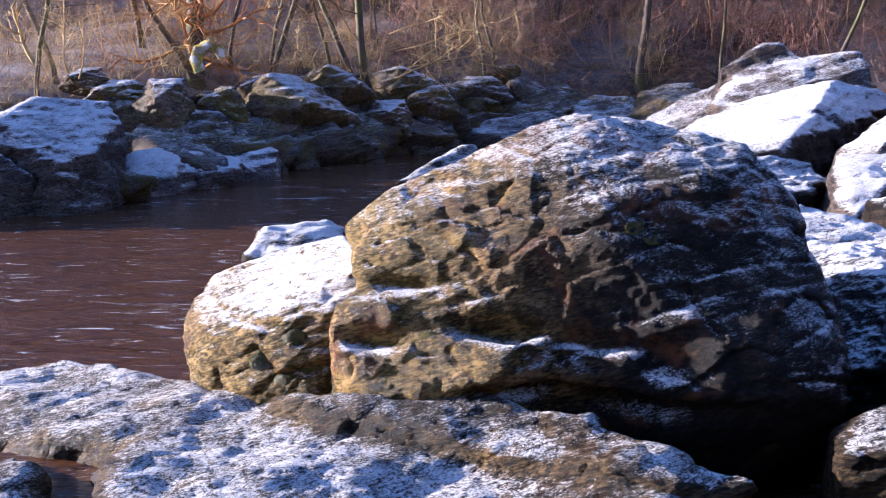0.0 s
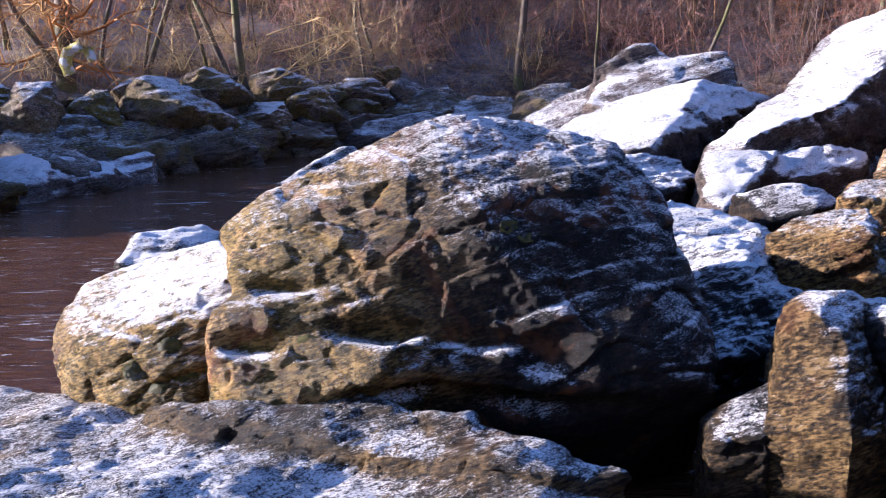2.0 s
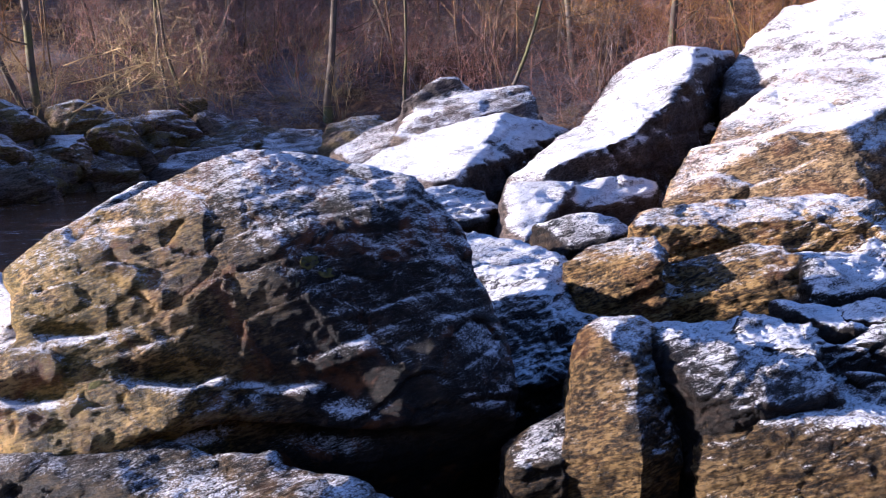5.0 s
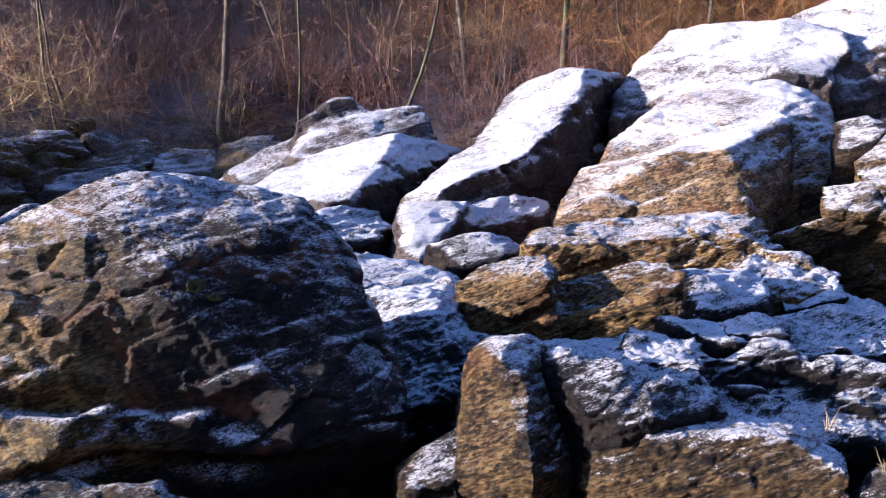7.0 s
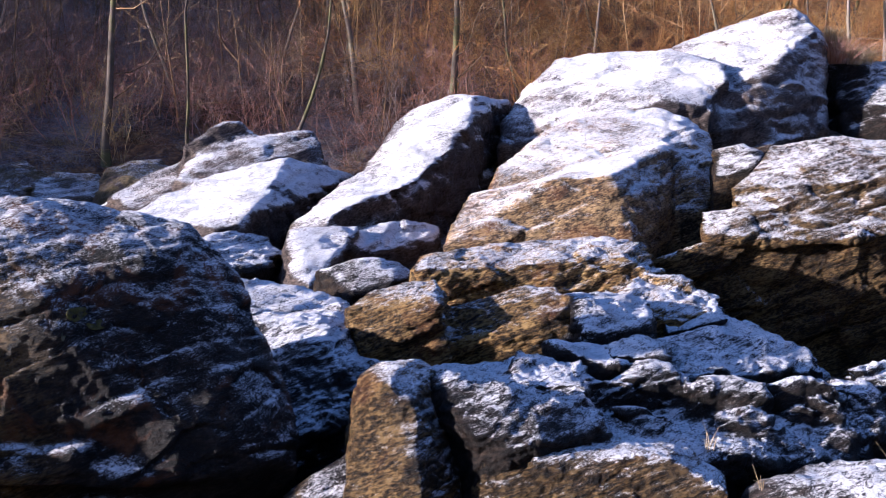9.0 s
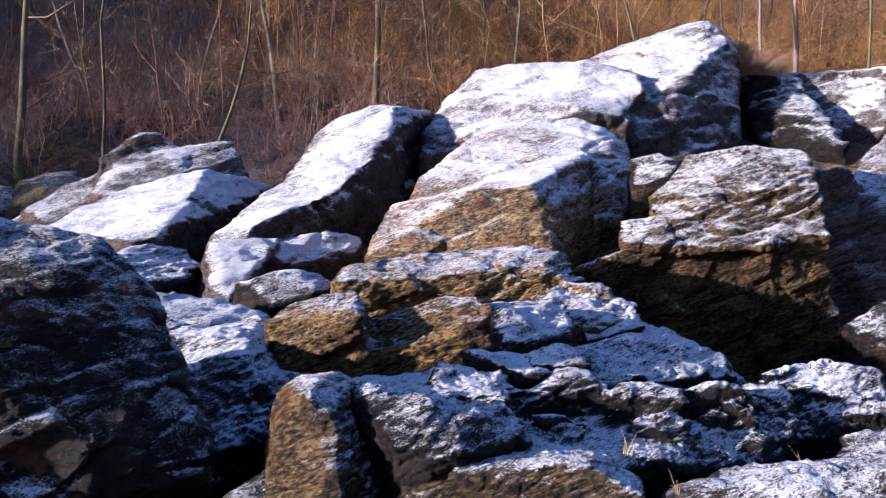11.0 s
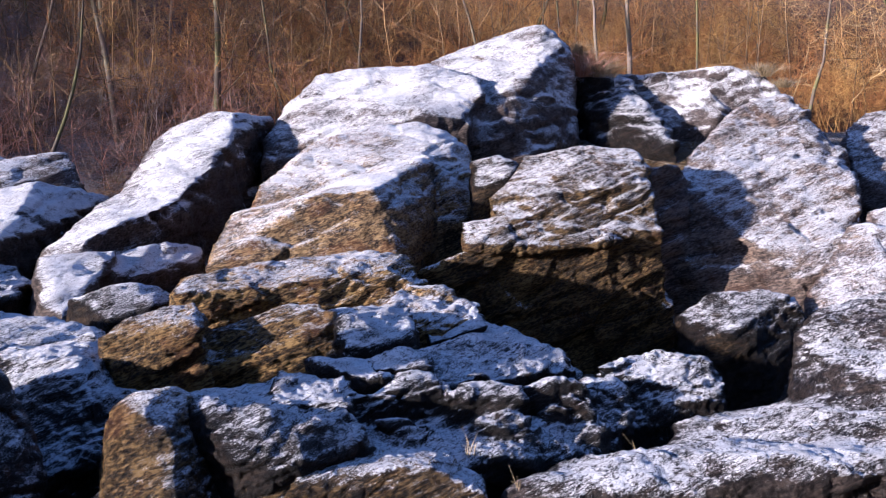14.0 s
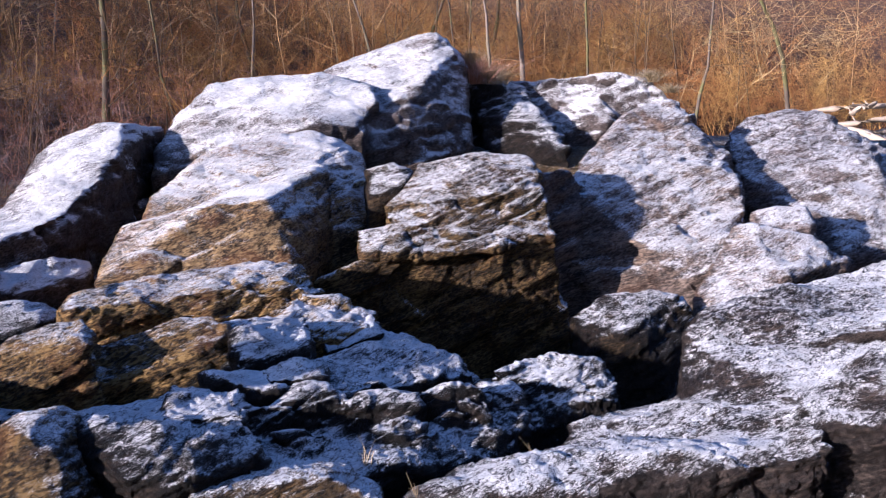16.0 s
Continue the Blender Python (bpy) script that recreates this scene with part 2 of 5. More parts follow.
def vnoise(p, seed=0):
    """Smooth value noise in 0..1 at the rows of p."""
    i = np.floor(p).astype(np.int64)
    f = p - i
    f = f * f * (3 - 2 * f)
    out = 0
    for dx in (0, 1):
        for dy in (0, 1):
            for dz in (0, 1):
                wgt = (f[:, 0] if dx else 1 - f[:, 0]) * (f[:, 1] if dy else 1 - f[:, 1]) * (f[:, 2] if dz else 1 - f[:, 2])
                out = out + wgt * _hash(i[:, 0] + dx, i[:, 1] + dy, i[:, 2] + dz, seed)
    return out


def fbm(p, octaves=4, seed=0, gain=0.5):
    out, amp, tot = 0, 1.0, 0
    for o in range(octaves):
        out, tot = out + amp * (vnoise(p * 2 ** o + 17.3 * o, seed + o) - 0.5), tot + amp
        amp *= gain
    return out / tot * 2


def smoothstep(a, b, v):
    t = np.clip((v - a) / (b - a), 0, 1)
    return t * t * (3 - 2 * t)


def worley(p, seed=0):
    """For broken blocks: a random value for each cell, how far the point lies from the cell's border, and the slope of its facet."""
    i = np.floor(p).astype(np.int64)
    f1, f2, val, tilt = np.full(len(p), 9.0), np.full(len(p), 9.0), np.zeros(len(p)), np.zeros(len(p))
    for dx in (-1, 0, 1):
        for dy in (-1, 0, 1):
            for dz in (-1, 0, 1):
                c = (i[:, 0] + dx, i[:, 1] + dy, i[:, 2] + dz)
                k = [c[a] + 0.15 + 0.7 * _hash(*c, seed + a) - p[:, a] for a in range(3)]
                dist = np.sqrt(k[0] ** 2 + k[1] ** 2 + k[2] ** 2)
                near = dist < f1
                f2 = np.where(near, f1, np.minimum(f2, dist))
                own = _hash(*c, seed + 7)
                slope = sum(k[a] * (((own * (37.0 + 24.0 * a)) % 1.0) - 0.5) for a in range(3))
                val, tilt = np.where(near, own, val), np.where(near, slope, tilt)
                f1 = np.where(near, dist, f1)
    return val, f2 - f1, tilt


def mesh_quads(name, verts, quads, material, smooth=True):
    """A mesh from arrays of vertices and of quads."""
    me = bpy.data.meshes.new(name)
    me.vertices.add(len(verts))
    me.vertices.foreach_set("co", np.asarray(verts, np.float32).ravel())
    me.loops.add(len(quads) * 4)
    me.loops.foreach_set("vertex_index", np.asarray(quads, np.int32).ravel())
    me.polygons.add(len(quads))
    me.polygons.foreach_set("loop_start", np.arange(0, len(quads) * 4, 4, dtype=np.int32))
    me.polygons.foreach_set("use_smooth", np.full(len(quads), smooth))
    me.update(calc_edges=True)
    me.materials.append(material)
    return me


def mesh_from(name, verts, faces, material, smooth=True):
    me = bpy.data.meshes.new(name)
    me.from_pydata(verts, [], faces)
    me.materials.append(material)
    if smooth:
        me.polygons.foreach_set("use_smooth", [True] * len(me.polygons))
    me.update()
    return me


def part(name, bm, material, parent, label=""):
    me = bpy.data.meshes.new(name)
    bm.to_mesh(me)
    bm.free()
    me.materials.append(material)
    ob = new(name, me)
    ob.parent = parent
    return tagged(ob, label)


def lobe(corners, back, base, foot):
    """Corners of one block of a rock: the given edge corners, the same ones set back, and its foot spread or drawn in at the base."""
    c = [Vector(v) for v in corners]
    b = Vector(back)
    pts = c + [v + b for v in c]
    if base is not None:
        mid = sum(pts, Vector()) / len(pts)
        pts += [Vector((mid.x + (v.x - mid.x) * foot, mid.y + (v.y - mid.y) * foot, base)) for v in pts]
    return pts


BED_UP = (Euler([radians(a) for a in BED]).to_matrix().transposed() @ Vector((0, 0, 1))).normalized()
_rock_seed = 0


def rock(name, lobes, label, voxel=0.04, frost=0.45, moss=0.0, warm=0.05, rough=0.86, smooth=3, bands=1.0, lumps=1.0, ochre=0.0, blocks=1.0, carve=(), pale=0.0):
    """A rock grown from blocks: hulls joined, rounded, then broken up by bedding steps, joints and weathering."""
    global _rock_seed
    _rock_seed += 1
    seed = _rock_seed * 31
    bm = bmesh.new()
    for pts in lobes:
        part_bm = bmesh.new()
        for v in pts:
            part_bm.verts.new(v)
        r = bmesh.ops.convex_hull(part_bm, input=part_bm.verts)
        bmesh.ops.delete(part_bm, geom=[v for v in part_bm.verts if not v.link_faces], context="VERTS")
        tmp = bpy.data.meshes.new("tmp")
        part_bm.to_mesh(tmp)
        part_bm.free()
        bm.from_mesh(tmp)
        bpy.data.meshes.remove(tmp)
    bmesh.ops.recalc_face_normals(bm, faces=bm.faces)
    me = bpy.data.meshes.new(name)
    bm.to_mesh(me)
    bm.free()
    ob = new(name, me)
    rm = ob.modifiers.new("join", "REMESH")
    rm.mode, rm.voxel_size = "VOXEL", voxel
    sm = ob.modifiers.new("round", "SMOOTH")
    sm.factor, sm.iterations = 0.5, smooth
    dg = bpy.context.evaluated_depsgraph_get()
    out = bpy.data.meshes.new_from_object(ob.evaluated_get(dg))
    ob.modifiers.clear()
    ob.data = out
    bpy.data.meshes.remove(me)
    out.name = name
    n = len(out.vertices)
    co, no = np.empty(n * 3), np.empty(n * 3)
    out.vertices.foreach_get("co", co)
    out.vertices.foreach_get("normal", no)
    p, nr = co.reshape(-1, 3), no.reshape(-1, 3)
    ax = np.array(BED_UP)
    size = min(1.0, max(0.35, float(np.ptp(p, axis=0).max()) / 3.0))
    rot = np.array(Euler([radians(a) for a in BED]).to_matrix())
    side = 1 - np.clip(np.abs(nr @ ax), 0, 1) ** 3
    # lumps
    d = 0.09 * lumps * size * fbm(p * 1.3, 3, seed)
    # joints and bedding break it into tilted facets, and these into flakes
    q = (p + 0.10 * np.stack([fbm(p * 1.6 + 9 * k, 3, seed + k) for k in range(3)], 1)) @ rot.T
    big = max(size, 0.5)
    r1, e1, t1 = worley(q / np.array([0.85, 0.7, 0.50 - 0.32 * bands]) / max(size, 0.55), seed + 3)
    r2, e2, t2 = worley(q / np.array([0.30, 0.26, 0.18 - 0.125 * bands]) / max(size, 0.6), seed + 4)
    d += rough * big * blocks * (0.15 + 0.85 * side) * (0.075 * (r1 - 0.5) + 0.10 * t1 - 0.03 * np.clip(1 - e1 / 0.10, 0, 1))
    d += rough * big * (0.25 + 0.75 * side) * (0.030 * (r2 - 0.5) + 0.045 * t2 - 0.014 * np.clip(1 - e2 / 0.12, 0, 1))
    # thin beds stand proud or are worn back along sharp little edges
    leaf = vnoise(q * np.array([1.7, 1.7, 9.0 + 15.0 * bands]), seed + 21)
    d += rough * side * 0.020 * (0.05 + 0.95 * bands) * (smoothstep(0.40, 0.60, leaf) - 0.5)
    # weathering, drawn out along the beds: knobs, pits and crests
    st = q * np.array([1.0, 1.0, 1.0 + 2.2 * bands])
    d += rough * (0.5 + 0.5 * side) * 0.040 * fbm(st * 4.0, 4, seed + 13, 0.62)
    crest = 1 - 2 * np.abs(fbm(st * 7.0, 3, seed + 17, 0.6))
    d += rough * 0.012 * (0.4 + 0.6 * side) * crest
    d += rough * 0.009 * fbm(st * 34.0, 2, seed + 19, 0.7)
    for x, y, z, wide, tall, depth in carve:
        e = (p - np.array([x, y, z])) / np.array([wide, wide, tall])
        d -= depth * np.exp(-2.2 * (e ** 2).sum(1) ** 1.5)
    p = p + nr * d[:, None]
    out.vertices.foreach_set("co", p.ravel())
    out.polygons.foreach_set("use_smooth", [True] * len(out.polygons))
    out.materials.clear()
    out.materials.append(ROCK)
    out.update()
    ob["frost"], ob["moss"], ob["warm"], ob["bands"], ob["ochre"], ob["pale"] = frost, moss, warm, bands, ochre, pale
    return tagged(ob, label, "rock", "rocks of the gorge")


# ---- ground: river bed, banks, the wooded hillside and an unseen added slope, one sheet ----
BANK = [(-60, 8), (-14, 10.5), (-6.2, 13.8), (-3.6, 16.3), (-1.6, 19.5), (2, 21), (5.5, 20.3), (9, 18.3), (14, 16.8), (20, 15), (28, 11), (60, -4)]


def bank_distance(x, y):
    """Metres beyond the far bank's line (negative towards the river)."""
    best, sign = np.full(x.shape, 1e9), np.ones(x.shape)
    for (ax, ay), (bx, by) in zip(BANK, BANK[1:]):
        dx, dy = bx - ax, by - ay
        t = np.clip(((x - ax) * dx + (y - ay) * dy) / (dx * dx + dy * dy), 0, 1)
        ex, ey = x - ax - t * dx, y - ay - t * dy
        dist = np.hypot(ex, ey)
        near = dist < best
        best = np.where(near, dist, best)
        sign = np.where(near, np.sign(dx * (y - ay) - dy * (x - ax)), sign)
    return best * sign


def ground_height(x, y):
    x, y = np.asarray(x, float), np.asarray(y, float)
    q = np.stack([x.ravel(), y.ravel(), np.zeros(x.size)], 1)
    d = bank_distance(x, y) + 1.2 * fbm(q * 0.25, 3, 5).reshape(x.shape)
    # left end, out of view, shaped for light: low for sun, raised to shade
    tall = 5 + 55 * smoothstep(-17, -8, x)
    hill = -0.6 + 1.5 * smoothstep(-1.0, 2.0, d) + 0.46 * (0.35 + 0.65 * np.maximum(smoothstep(-10, -4, x), smoothstep(25, 29, y))) * (1 + 0.8 * smoothstep(25, 30, y) * smoothstep(-4, -10, x)) * tall * (1 - np.exp(-np.maximum(d - 1.5, 0) / tall))
    r = np.hypot(x - 0.5, y)
    az = np.degrees(np.arctan2(x, np.maximum(y, 0.01) if np.ndim(y) == 0 else np.where(np.abs(y) < 0.01, 0.01, y)))
    az = np.where((y < 0) & (x > 0), 90.0, az)
    east = smoothstep(22, 32, az) * (x > 0)
    mound = -0.6 + east * (0.65 + 1.95 * smoothstep(9.0, 14.0, r))
    near = -0.6 + 0.8 * smoothstep(5.2, 2.4, np.hypot(x - 0.5, y + 0.9))
    # unseen steep slope behind the camera, added to block low sky light
    behind = np.maximum(-4.5 - y, 0) * smoothstep(-34, -14, x)
    near = np.maximum(near, -0.6 + np.minimum(behind, 1.0) + 1.15 * 34 * (1 - np.exp(-np.maximum(behind - 0.6, 0) / 34)))
    z = np.maximum(np.maximum(hill, mound), near)
    return z + 0.10 * fbm(q * 1.2, 4, 9).reshape(x.shape)


def ground_sheet():
    gx = np.concatenate([np.linspace(-400, -40, 12), np.linspace(-36, 60, 230), np.linspace(66, 400, 12)])
    gy = np.concatenate([np.linspace(-400, -20, 12), np.linspace(-16, 70, 200), np.linspace(76, 400, 12)])
    X, Y = np.meshgrid(gx, gy)
    Z = np.minimum(ground_height(X, Y), 60)
    verts = np.stack([X.ravel(), Y.ravel(), Z.ravel()], 1).tolist()
    w = len(gx)
    faces = [(j * w + i, j * w + i + 1, (j + 1) * w + i + 1, (j + 1) * w + i) for j in range(len(gy) - 1) for i in range(w - 1)]
    me = mesh_from("ground", verts, faces, LITTER)
    me.materials.append(ROCK)
    cx = np.array([(verts[f[0]][0], verts[f[0]][1]) for f in faces])
    wet = (bank_distance(cx[:, 0], cx[:, 1]) < 0.6) & (np.abs(cx[:, 0]) < 60)
    me.polygons.foreach_set("material_index", wet.astype(np.int32))
    ob = new("ground", me)
    ob["frost"], ob["moss"], ob["warm"], ob["bands"], ob["ochre"], ob["pale"] = -0.25, 0.2, 0.3, 0.5, 0.0, 0.0
    return tagged(ob, "frosted leaf litter and stones of the wooded river banks", "ground", kind="structure")


ground_sheet()


def river():
    n = 2
    bm = bmesh.new()
    bmesh.ops.create_grid(bm, x_segments=n, y_segments=n, size=60)
    me = bpy.data.meshes.new("water")
    bm.to_mesh(me)
    bm.free()
    me.materials.append(WATER)
    ob = new("water", me)
    return tagged(ob, "dark peaty brown river water with small foam streaks", "water", kind="structure")


river()


def rock_pool():
    """A shallow pool of still water left in a hollow of the near slab."""
    rng = random.Random(4)
    bm = bmesh.new()
    rim = []
    for k in range(28):
        a, r = k * math.tau / 28, rng.uniform(0.92, 1.08)
        rim.append((-1.66 + 0.42 * r * math.cos(a), 4.03 + 0.34 * r * math.sin(a)))
    top = [bm.verts.new((x, y, 0.335)) for x, y in rim]
    low = [bm.verts.new((x, y, 0.20)) for x, y in rim]
    bm.faces.new(top)
    bm.faces.new(low[::-1])
    for k in range(28):
        bm.faces.new((low[k], low[(k + 1) % 28], top[(k + 1) % 28], top[k]))
    me = bpy.data.meshes.new("rock_pool")
    bm.to_mesh(me)
    bm.free()
    me.materials.append(WATER)
    return tagged(new("rock_pool", me), "small pool of brown water in a hollow of the slab", "pool", kind="structure")


rock_pool()

# rocks of the near bank and the far bank
main_0 = lobe([(-0.48, 5.08, 1.20), (-0.26, 5.14, 1.36), (0.23, 5.19, 1.45), (0.38, 5.24, 1.58), (0.61, 5.26, 1.70), (0.84, 5.23, 1.71), (1.04, 5.20, 1.69), (1.22, 5.11, 1.63), (1.44, 5.00, 1.59), (1.54, 4.91, 1.47), (1.63, 4.83, 1.32), (1.69, 4.76, 1.09), (1.74, 4.58, 0.90), (1.76, 4.41, 0.69), (1.72, 4.27, 0.54), (-0.35, 4.84, 1.17), (-0.06, 4.90, 1.30), (0.31, 4.91, 1.40), (0.57, 4.92, 1.50), (0.96, 4.86, 1.48), (1.32, 4.82, 1.48), (-0.43, 4.76, 1.03), (-0.06, 4.70, 1.07), (0.29, 4.64, 1.13), (0.79, 4.58, 1.19), (1.30, 4.62, 1.18), (0.53, 4.47, 0.89), (1.01, 4.39, 0.91), (1.52, 4.45, 0.89), (1.58, 4.22, 0.61), (1.10, 4.22, 0.56), (0.57, 4.32, 0.63)],
    (0.05, 0.45, -0.60), 0.1, 0.72)
main_1 = lobe([(-0.53, 4.57, 0.74), (-0.36, 4.41, 0.55), (-0.11, 4.36, 0.57), (0.23, 4.32, 0.56), (0.47, 4.35, 0.69), (0.29, 4.57, 0.97), (-0.06, 4.66, 0.95), (-0.37, 4.73, 0.98), (-0.50, 4.69, 0.89)],
    (0.05, 0.60, -0.20), 0.0, 0.8)
main_4 = lobe([(-0.30, 4.67, 0.84), (-0.11, 4.71, 0.93), (0.20, 4.69, 0.96), (0.27, 4.55, 0.96), (0.04, 4.53, 0.84), (-0.24, 4.55, 0.80)],
    (-0.00, 0.48, -0.18), None, 0.9)
main_5 = lobe([(-0.27, 4.54, 0.64), (-0.06, 4.49, 0.70), (0.16, 4.45, 0.77), (0.36, 4.40, 0.81), (0.28, 4.31, 0.71), (0.16, 4.31, 0.61), (-0.04, 4.36, 0.58), (-0.26, 4.45, 0.55)],
    (0.00, 0.48, -0.20), None, 0.9)
main_6 = lobe([(-0.77, 4.86, 0.76), (-0.36, 4.81, 0.84), (-0.22, 4.62, 0.64), (-0.22, 4.57, 0.49), (-0.64, 4.67, 0.44), (-0.82, 4.82, 0.58)],
    (-0.06, 0.57, -0.28), 0.0, 1.0)
# ochre=1.25 puts the right flank's shade into colour: near-black stone there
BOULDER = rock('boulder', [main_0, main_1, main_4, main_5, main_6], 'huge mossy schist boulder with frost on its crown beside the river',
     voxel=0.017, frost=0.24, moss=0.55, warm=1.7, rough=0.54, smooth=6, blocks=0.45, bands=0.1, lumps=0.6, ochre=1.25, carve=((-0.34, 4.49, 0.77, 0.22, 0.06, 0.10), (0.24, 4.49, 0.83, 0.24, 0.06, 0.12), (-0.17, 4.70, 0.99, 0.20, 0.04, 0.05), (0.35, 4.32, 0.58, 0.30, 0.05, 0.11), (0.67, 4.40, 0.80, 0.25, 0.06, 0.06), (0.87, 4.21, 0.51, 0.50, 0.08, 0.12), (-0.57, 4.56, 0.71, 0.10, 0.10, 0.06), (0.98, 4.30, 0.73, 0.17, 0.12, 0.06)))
behind_left = lobe([(-1.15, 5.96, 0.85), (-1.06, 6.21, 0.98), (-0.70, 6.37, 1.01), (-0.62, 6.36, 0.94), (-0.92, 5.89, 0.81), (-0.61, 6.05, 0.88)],
    (-0.09, 0.68, -0.33), 0.0, 0.9)
rock('boulder', [behind_left], 'small frosted rock at the water behind the huge boulder',
     voxel=0.03, frost=0.5, moss=0.0, warm=0.05, rough=0.86, smooth=3, bands=0.7, lumps=1.0, ochre=0.0)
midriver = lobe([(-0.43, 9.70, 0.75), (-0.12, 9.93, 0.90), (0.18, 10.15, 1.06), (0.28, 10.14, 1.06), (0.46, 10.02, 0.89), (0.61, 9.68, 0.72)],
    (0.02, 0.99, -0.42), -0.2, 1.0)
rock('boulder', [midriver], 'pointed frosted rock standing in the dark river',
     voxel=0.04, frost=0.45, moss=0.0, warm=0.05, rough=0.86, smooth=3, bands=0.7, lumps=1.0, ochre=0.0)
front_0 = lobe([(-3.05, 5.00, 0.30), (-2.34, 5.33, 0.30), (-2.20, 5.67, 0.30), (-1.80, 5.51, 0.34), (-1.42, 5.25, 0.36), (-0.93, 4.93, 0.40), (-0.88, 4.02, 0.45), (-1.41, 4.26, 0.38), (-1.67, 4.66, 0.36), (-2.87, 4.66, 0.20)],
    (-0.20, 0.53, -0.69), -0.3, 1.0)
front_1 = lobe([(-1.37, 5.05, 0.36), (-0.59, 4.69, 0.42), (0.29, 4.43, 0.42), (0.70, 3.90, 0.42), (1.09, 3.69, 0.42), (1.04, 3.17, 0.40), (-1.17, 3.15, 0.42), (-1.32, 3.81, 0.40), (-1.27, 4.29, 0.42), (-0.16, 3.10, 0.44)],
    (-0.04, 0.55, -0.74), -0.3, 1.0)
front_2 = lobe([(-1.94, 3.40, 0.40), (-1.82, 4.18, 0.34), (-1.60, 3.81, 0.40), (-1.35, 3.19, 0.40)],
    (-0.08, 0.17, -0.38), -0.3, 1.0)
front_3 = lobe([(-1.27, 4.85, 0.40), (-0.58, 4.56, 0.43), (-0.06, 4.31, 0.43), (0.08, 4.00, 0.43), (-0.47, 3.66, 0.44), (-0.91, 3.93, 0.44), (-1.19, 4.35, 0.42)],
    (-0.07, 0.46, -0.58), -0.3, 1.0)
front_4 = lobe([(-0.77, 4.48, 0.52), (-0.16, 4.42, 0.51), (0.18, 4.36, 0.54), (0.62, 4.13, 0.53), (0.91, 3.87, 0.51), (1.15, 3.62, 0.49), (0.94, 3.60, 0.48), (0.25, 3.91, 0.49), (-0.44, 4.23, 0.46)],
    (0.05, 0.30, -0.40), -0.3, 1.0)
rock('rock_slab', [front_0, front_1, front_2, front_3, front_4], 'broad flat frost-covered schist slab at the foot of the boulder',
     voxel=0.024, frost=0.03, moss=0, warm=0.3, rough=0.7, smooth=12, bands=0.5, lumps=1.5, ochre=0.0)
knob = lobe([(2.01, 4.22, 0.90), (2.07, 4.26, 0.96), (2.17, 4.29, 0.99), (2.28, 4.29, 0.99), (2.36, 4.27, 0.95), (2.41, 4.22, 0.84), (1.95, 4.23, 0.82), (2.03, 4.33, 0.91), (2.17, 4.40, 0.97), (2.34, 4.32, 0.97), (2.41, 4.26, 0.90), (2.39, 4.10, 0.72), (2.06, 4.05, 0.95), (2.14, 3.93, 0.87), (1.84, 4.01, 0.69), (2.08, 3.79, 0.72), (1.75, 3.87, 0.53), (2.03, 3.64, 0.58), (2.37, 3.96, 0.63), (2.27, 3.72, 0.49)],
    (0.29, 0.60, -0.50), 0.0, 1.0)
rock('boulder', [knob], 'upright rounded ochre rock with frost on its head',
     voxel=0.014, frost=0.3, moss=0.0, warm=0.5, rough=0.5, smooth=8, bands=0.4, lumps=1.6, ochre=0.0, blocks=0.3)
knobfoot = lobe([(1.62, 4.18, 0.47), (1.71, 4.12, 0.55), (1.86, 4.19, 0.59), (1.94, 4.17, 0.63), (1.79, 3.84, 0.50), (1.57, 3.91, 0.47)],
    (0.17, 0.44, -0.37), 0.0, 1.0)
rock('boulder', [knobfoot], 'low ochre rock at the foot of the upright rock',
     voxel=0.015, frost=0.15, moss=0.0, warm=0.05, rough=0.52, smooth=3, bands=0.5, lumps=1.0, ochre=0.0)
six = lobe([(2.09, 6.15, 0.84), (2.35, 6.28, 0.86), (2.69, 6.26, 0.85), (2.81, 6.09, 0.79), (2.80, 5.62, 0.69), (2.29, 5.54, 0.84), (2.54, 5.29, 0.70), (2.08, 5.70, 0.75), (2.02, 5.15, 0.63), (2.34, 5.14, 0.63), (2.15, 4.83, 0.49), (1.84, 4.74, 0.53)],
    (0.28, 0.73, -0.48), 0.0, 1.0)
rock('boulder', [six], 'frost-draped rock between the boulder and the upright rock',
     voxel=0.017, frost=0.45, moss=0.0, warm=-0.25, rough=1.3, smooth=14, bands=0.7, lumps=1.9, ochre=0.0, blocks=0.5)
seven = lobe([(2.20, 7.10, 0.99), (2.55, 7.09, 0.95), (2.62, 7.05, 0.87), (2.91, 6.51, 0.86), (2.76, 6.34, 0.83), (2.11, 6.35, 0.83)],
    (0.26, 0.74, -0.44), 0.0, 1.0)
rock('boulder', [seven], 'low frosted rock ledge',
     voxel=0.04, frost=0.37, moss=0.0, warm=0.05, rough=1.21, smooth=3, bands=0.7, lumps=1.0, ochre=0.0)
slab8 = lobe([(2.26, 10.71, 1.05), (2.81, 11.23, 1.25), (3.35, 11.62, 1.41), (4.18, 11.37, 1.61), (3.68, 10.47, 1.38), (3.12, 9.62, 1.07), (2.85, 9.64, 1.01), (4.59, 11.54, 1.52), (5.09, 11.54, 1.38), (4.75, 11.24, 1.18), (3.92, 10.45, 0.93), (3.40, 9.98, 0.83), (2.92, 9.71, 0.88)],
    (0.43, 1.33, -0.62), 0.0, 1.0)
rock('boulder', [slab8], 'long sloping rock slab white with frost',
     voxel=0.04, frost=0.53, moss=0.0, warm=0.05, rough=0.95, smooth=3, bands=0.4, lumps=0.6, ochre=0.0, pale=0.3)
